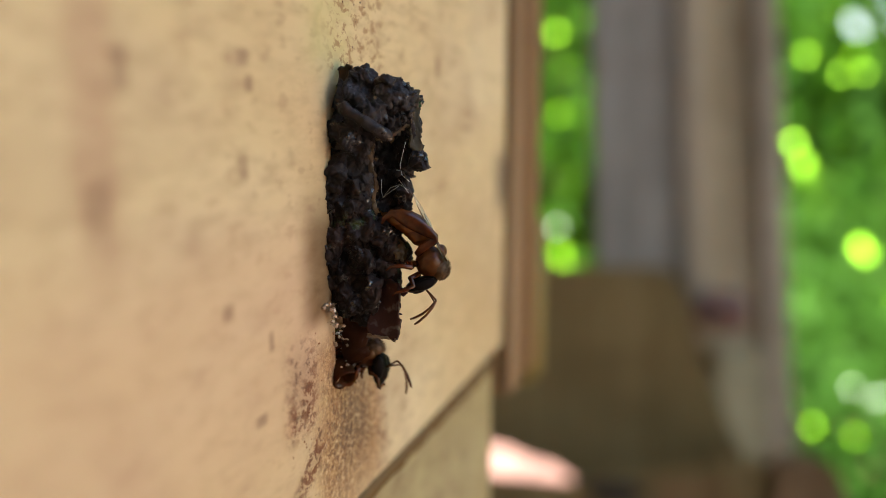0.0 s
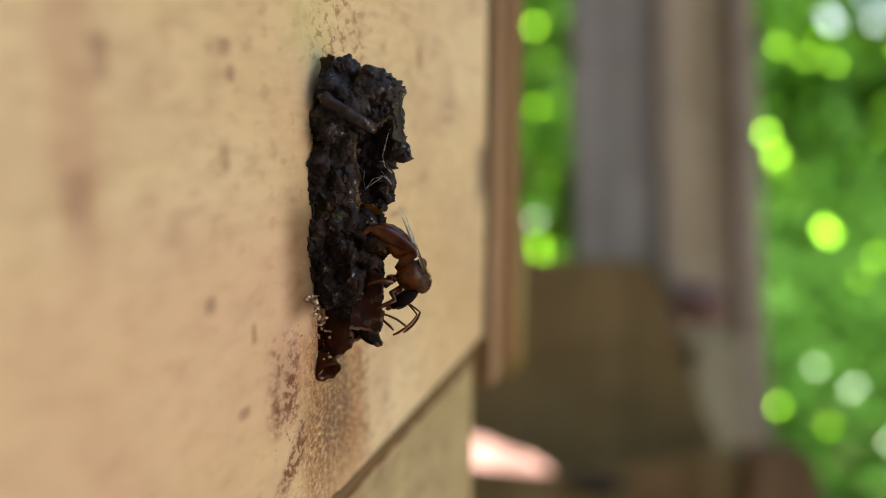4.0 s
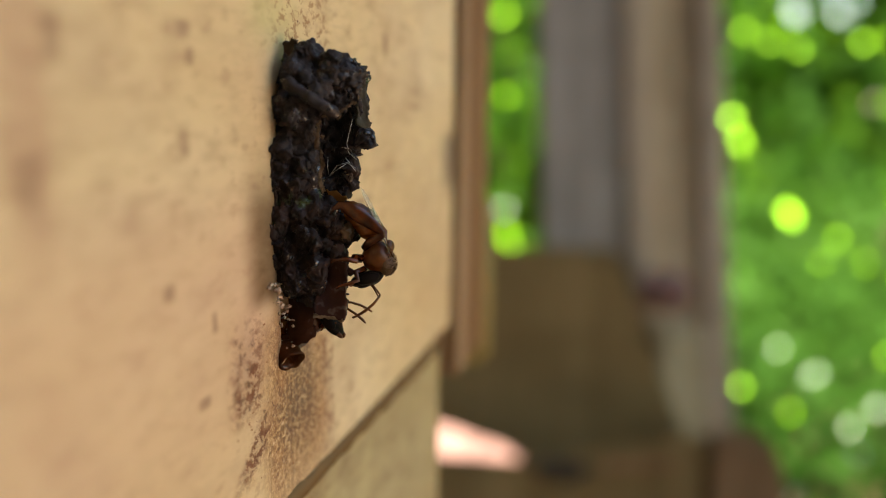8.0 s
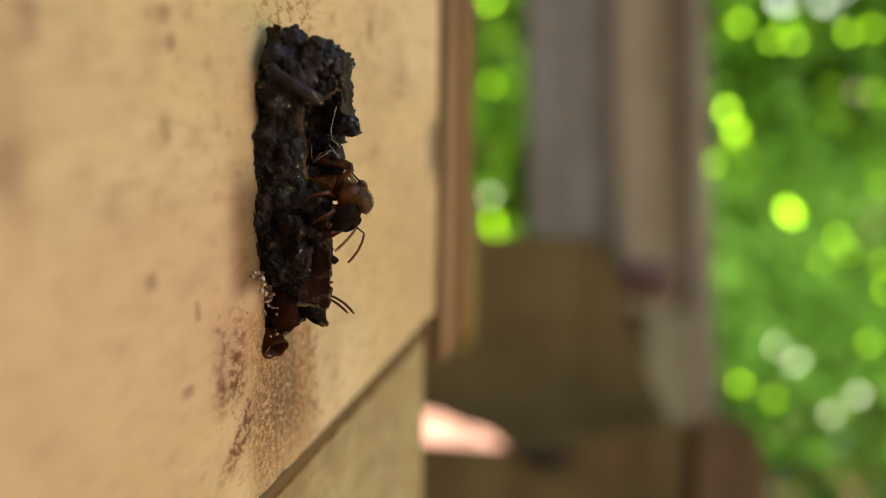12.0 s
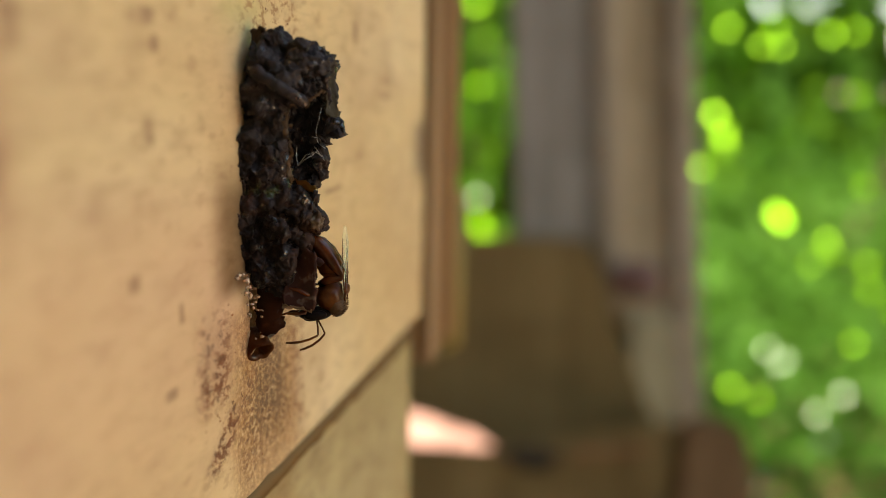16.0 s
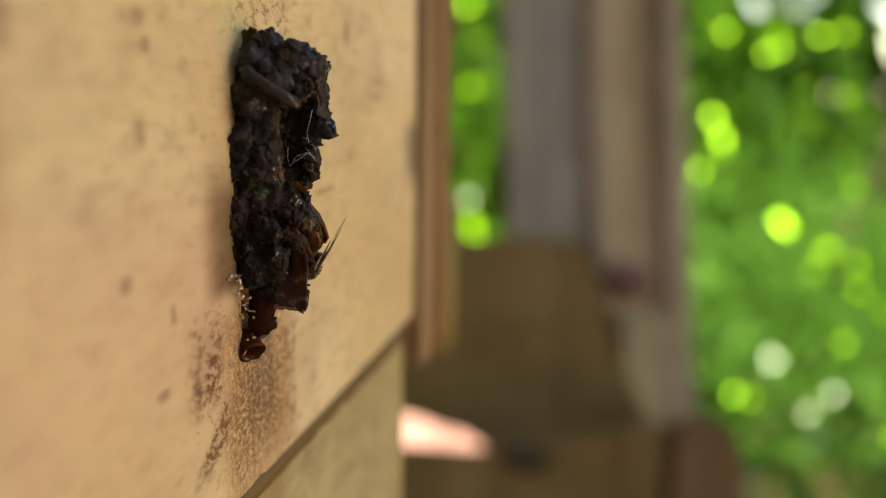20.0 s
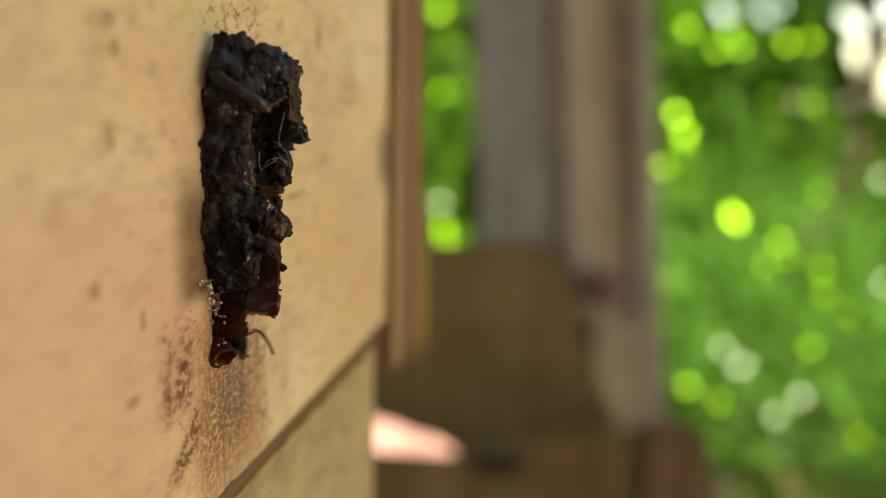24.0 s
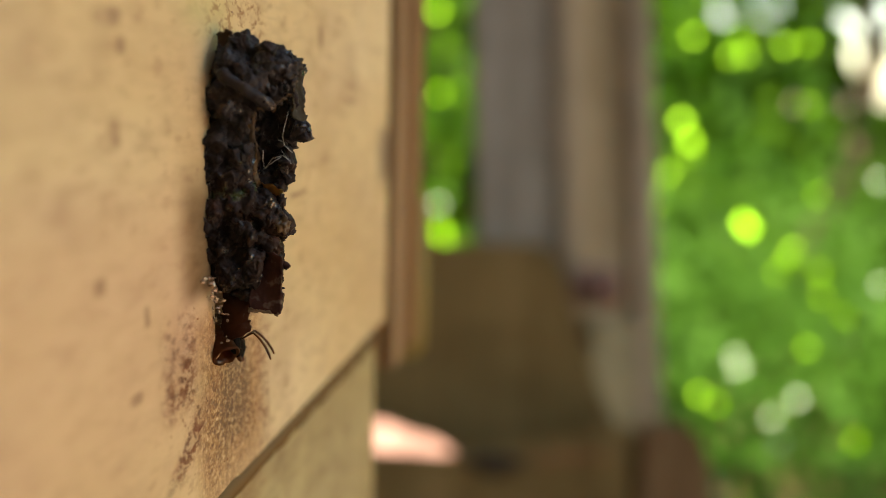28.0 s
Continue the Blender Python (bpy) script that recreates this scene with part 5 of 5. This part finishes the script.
SWAY = {  # the wind's push on the twigs: time, millimetres across and up
    "middle": [(0, -11, -11), (1, -11, -10), (2, -13, -5), (3, -23, -5), (4.5, -15, -4), (5.5, -12, -3), (6, -15, -4), (6.5, -33, 1), (7, -47, 8), (7.5, -35, 3), (8, -19, 8), (9, -14, 5), (9.5, -1, -1), (10, 7, -3), (11, 1, 1), (12, 2, 1), (12.5, -3, 7), (13.5, -14, 4), (14.5, -25, 1), (15, -23, 10), (15.5, -2, 3), (16, 7, -5), (17, 13, -2), (18, 7, 2), (19, 10, -2), (20, 23, -9), (21, 24, -9), (22.3, 16, 0), (23.5, 11, 7), (24.5, 9, 14), (25.5, 15, 10), (26.5, 16, 4), (27.5, 28, 8), (28, 26, 1)],
    "outer": [(0, -10, -17), (1, -15, -8), (2, -12, -4), (3, -33, 5), (4.5, -28, 6), (5.5, -23, 7), (6, -30, 10), (6.5, -65, 33), (7, -82, 33), (7.5, -65, 26), (8, -33, 21), (9, -20, 17), (9.5, 7, -7), (10, 16, -13), (11, -2, -2), (12, 2, 0), (12.5, -5, 4), (13.5, -20, 8), (14.5, -32, 15), (15, -48, 31), (15.5, -9, 14), (16, 12, -7), (16.5, 28, -13), (17, 27, -6), (18, 15, -1), (18.5, 6, 2), (19, 12, -5), (19.5, 29, -9), (20, 40, -20), (21, 40, -17), (22.3, 24, -6), (23.5, 10, 1), (24, 4, 4), (25, 29, -11), (26, 20, -7), (27, 28, -7), (27.5, 40, -9), (28, 36, -8)],
}


def motions():
    for key, rows in SWAY.items():
        walk(TWIG[key], [(t, pose(0.76 * x * MM, 0, 0.76 * z * MM)) for t, x, z in rows])
    for key, rows in ROUTES.items():
        b = BEES[key]
        walk(b, [(t, pose(x * MM, y * MM, z * MM, rx, ry, rz)) for t, x, y, z, rx, ry, rz in rows])
        r = random.Random(key)
        feelers = [o for o in b.children if o.name.startswith("antenna")]
        for s, o in zip((-1, 1), feelers):
            rest = o.matrix_basis.copy()
            walk(o, [(t * 0.4, rest @ pose(0, 0, 0, r.uniform(-15, 15), r.uniform(-10, 28), r.uniform(-16, 16))) for t in range(71)])
        bend = BENDS.get(key)
        if bend:
            for o in b.children:
                share = 1.0 if o.name.startswith("gaster") else 0.8 if "wing" in o.name and key == "guard" else 0.0
                if share:
                    rest = o.matrix_basis.copy()
                    curl = WING_TILT if "wing" in o.name else [(t, share * a) for t, a in bend]
                    walk(o, [(t, rest @ pose(0, 0, 0, 0, -a, 0)) for t, a in curl])
        if key in TAKEOFF:
            for o in [o for o in b.children if "wing" in o.name]:
                rest, s = o.matrix_basis.copy(), 1 if o.location.y > 0 else -1
                t0, t1 = TAKEOFF[key], min(TAKEOFF[key] + 2.5, 27.9)
                spread = Matrix.Translation(rest.translation)
                beats = [(t0 + i / 30, spread @ pose(0, 0, 0, s * (36 if i % 2 else -20)) @ pose(0, 0, 0, 0, 0, -62 * s)) for i in range(1, int((t1 - t0) * 30))]
                walk(o, [(0, rest), (max(t0 - 0.1, 0.03), rest)] + beats + [(28, rest)])
        head = [o for o in b.children if o.name.startswith("head")][0]
        rest = head.matrix_basis.copy()
        walk(head, [(t, rest @ pose(0, 0, 0, r.uniform(-4, 4), r.uniform(-5, 6), r.uniform(-6, 6))) for t in range(29)])


motions()
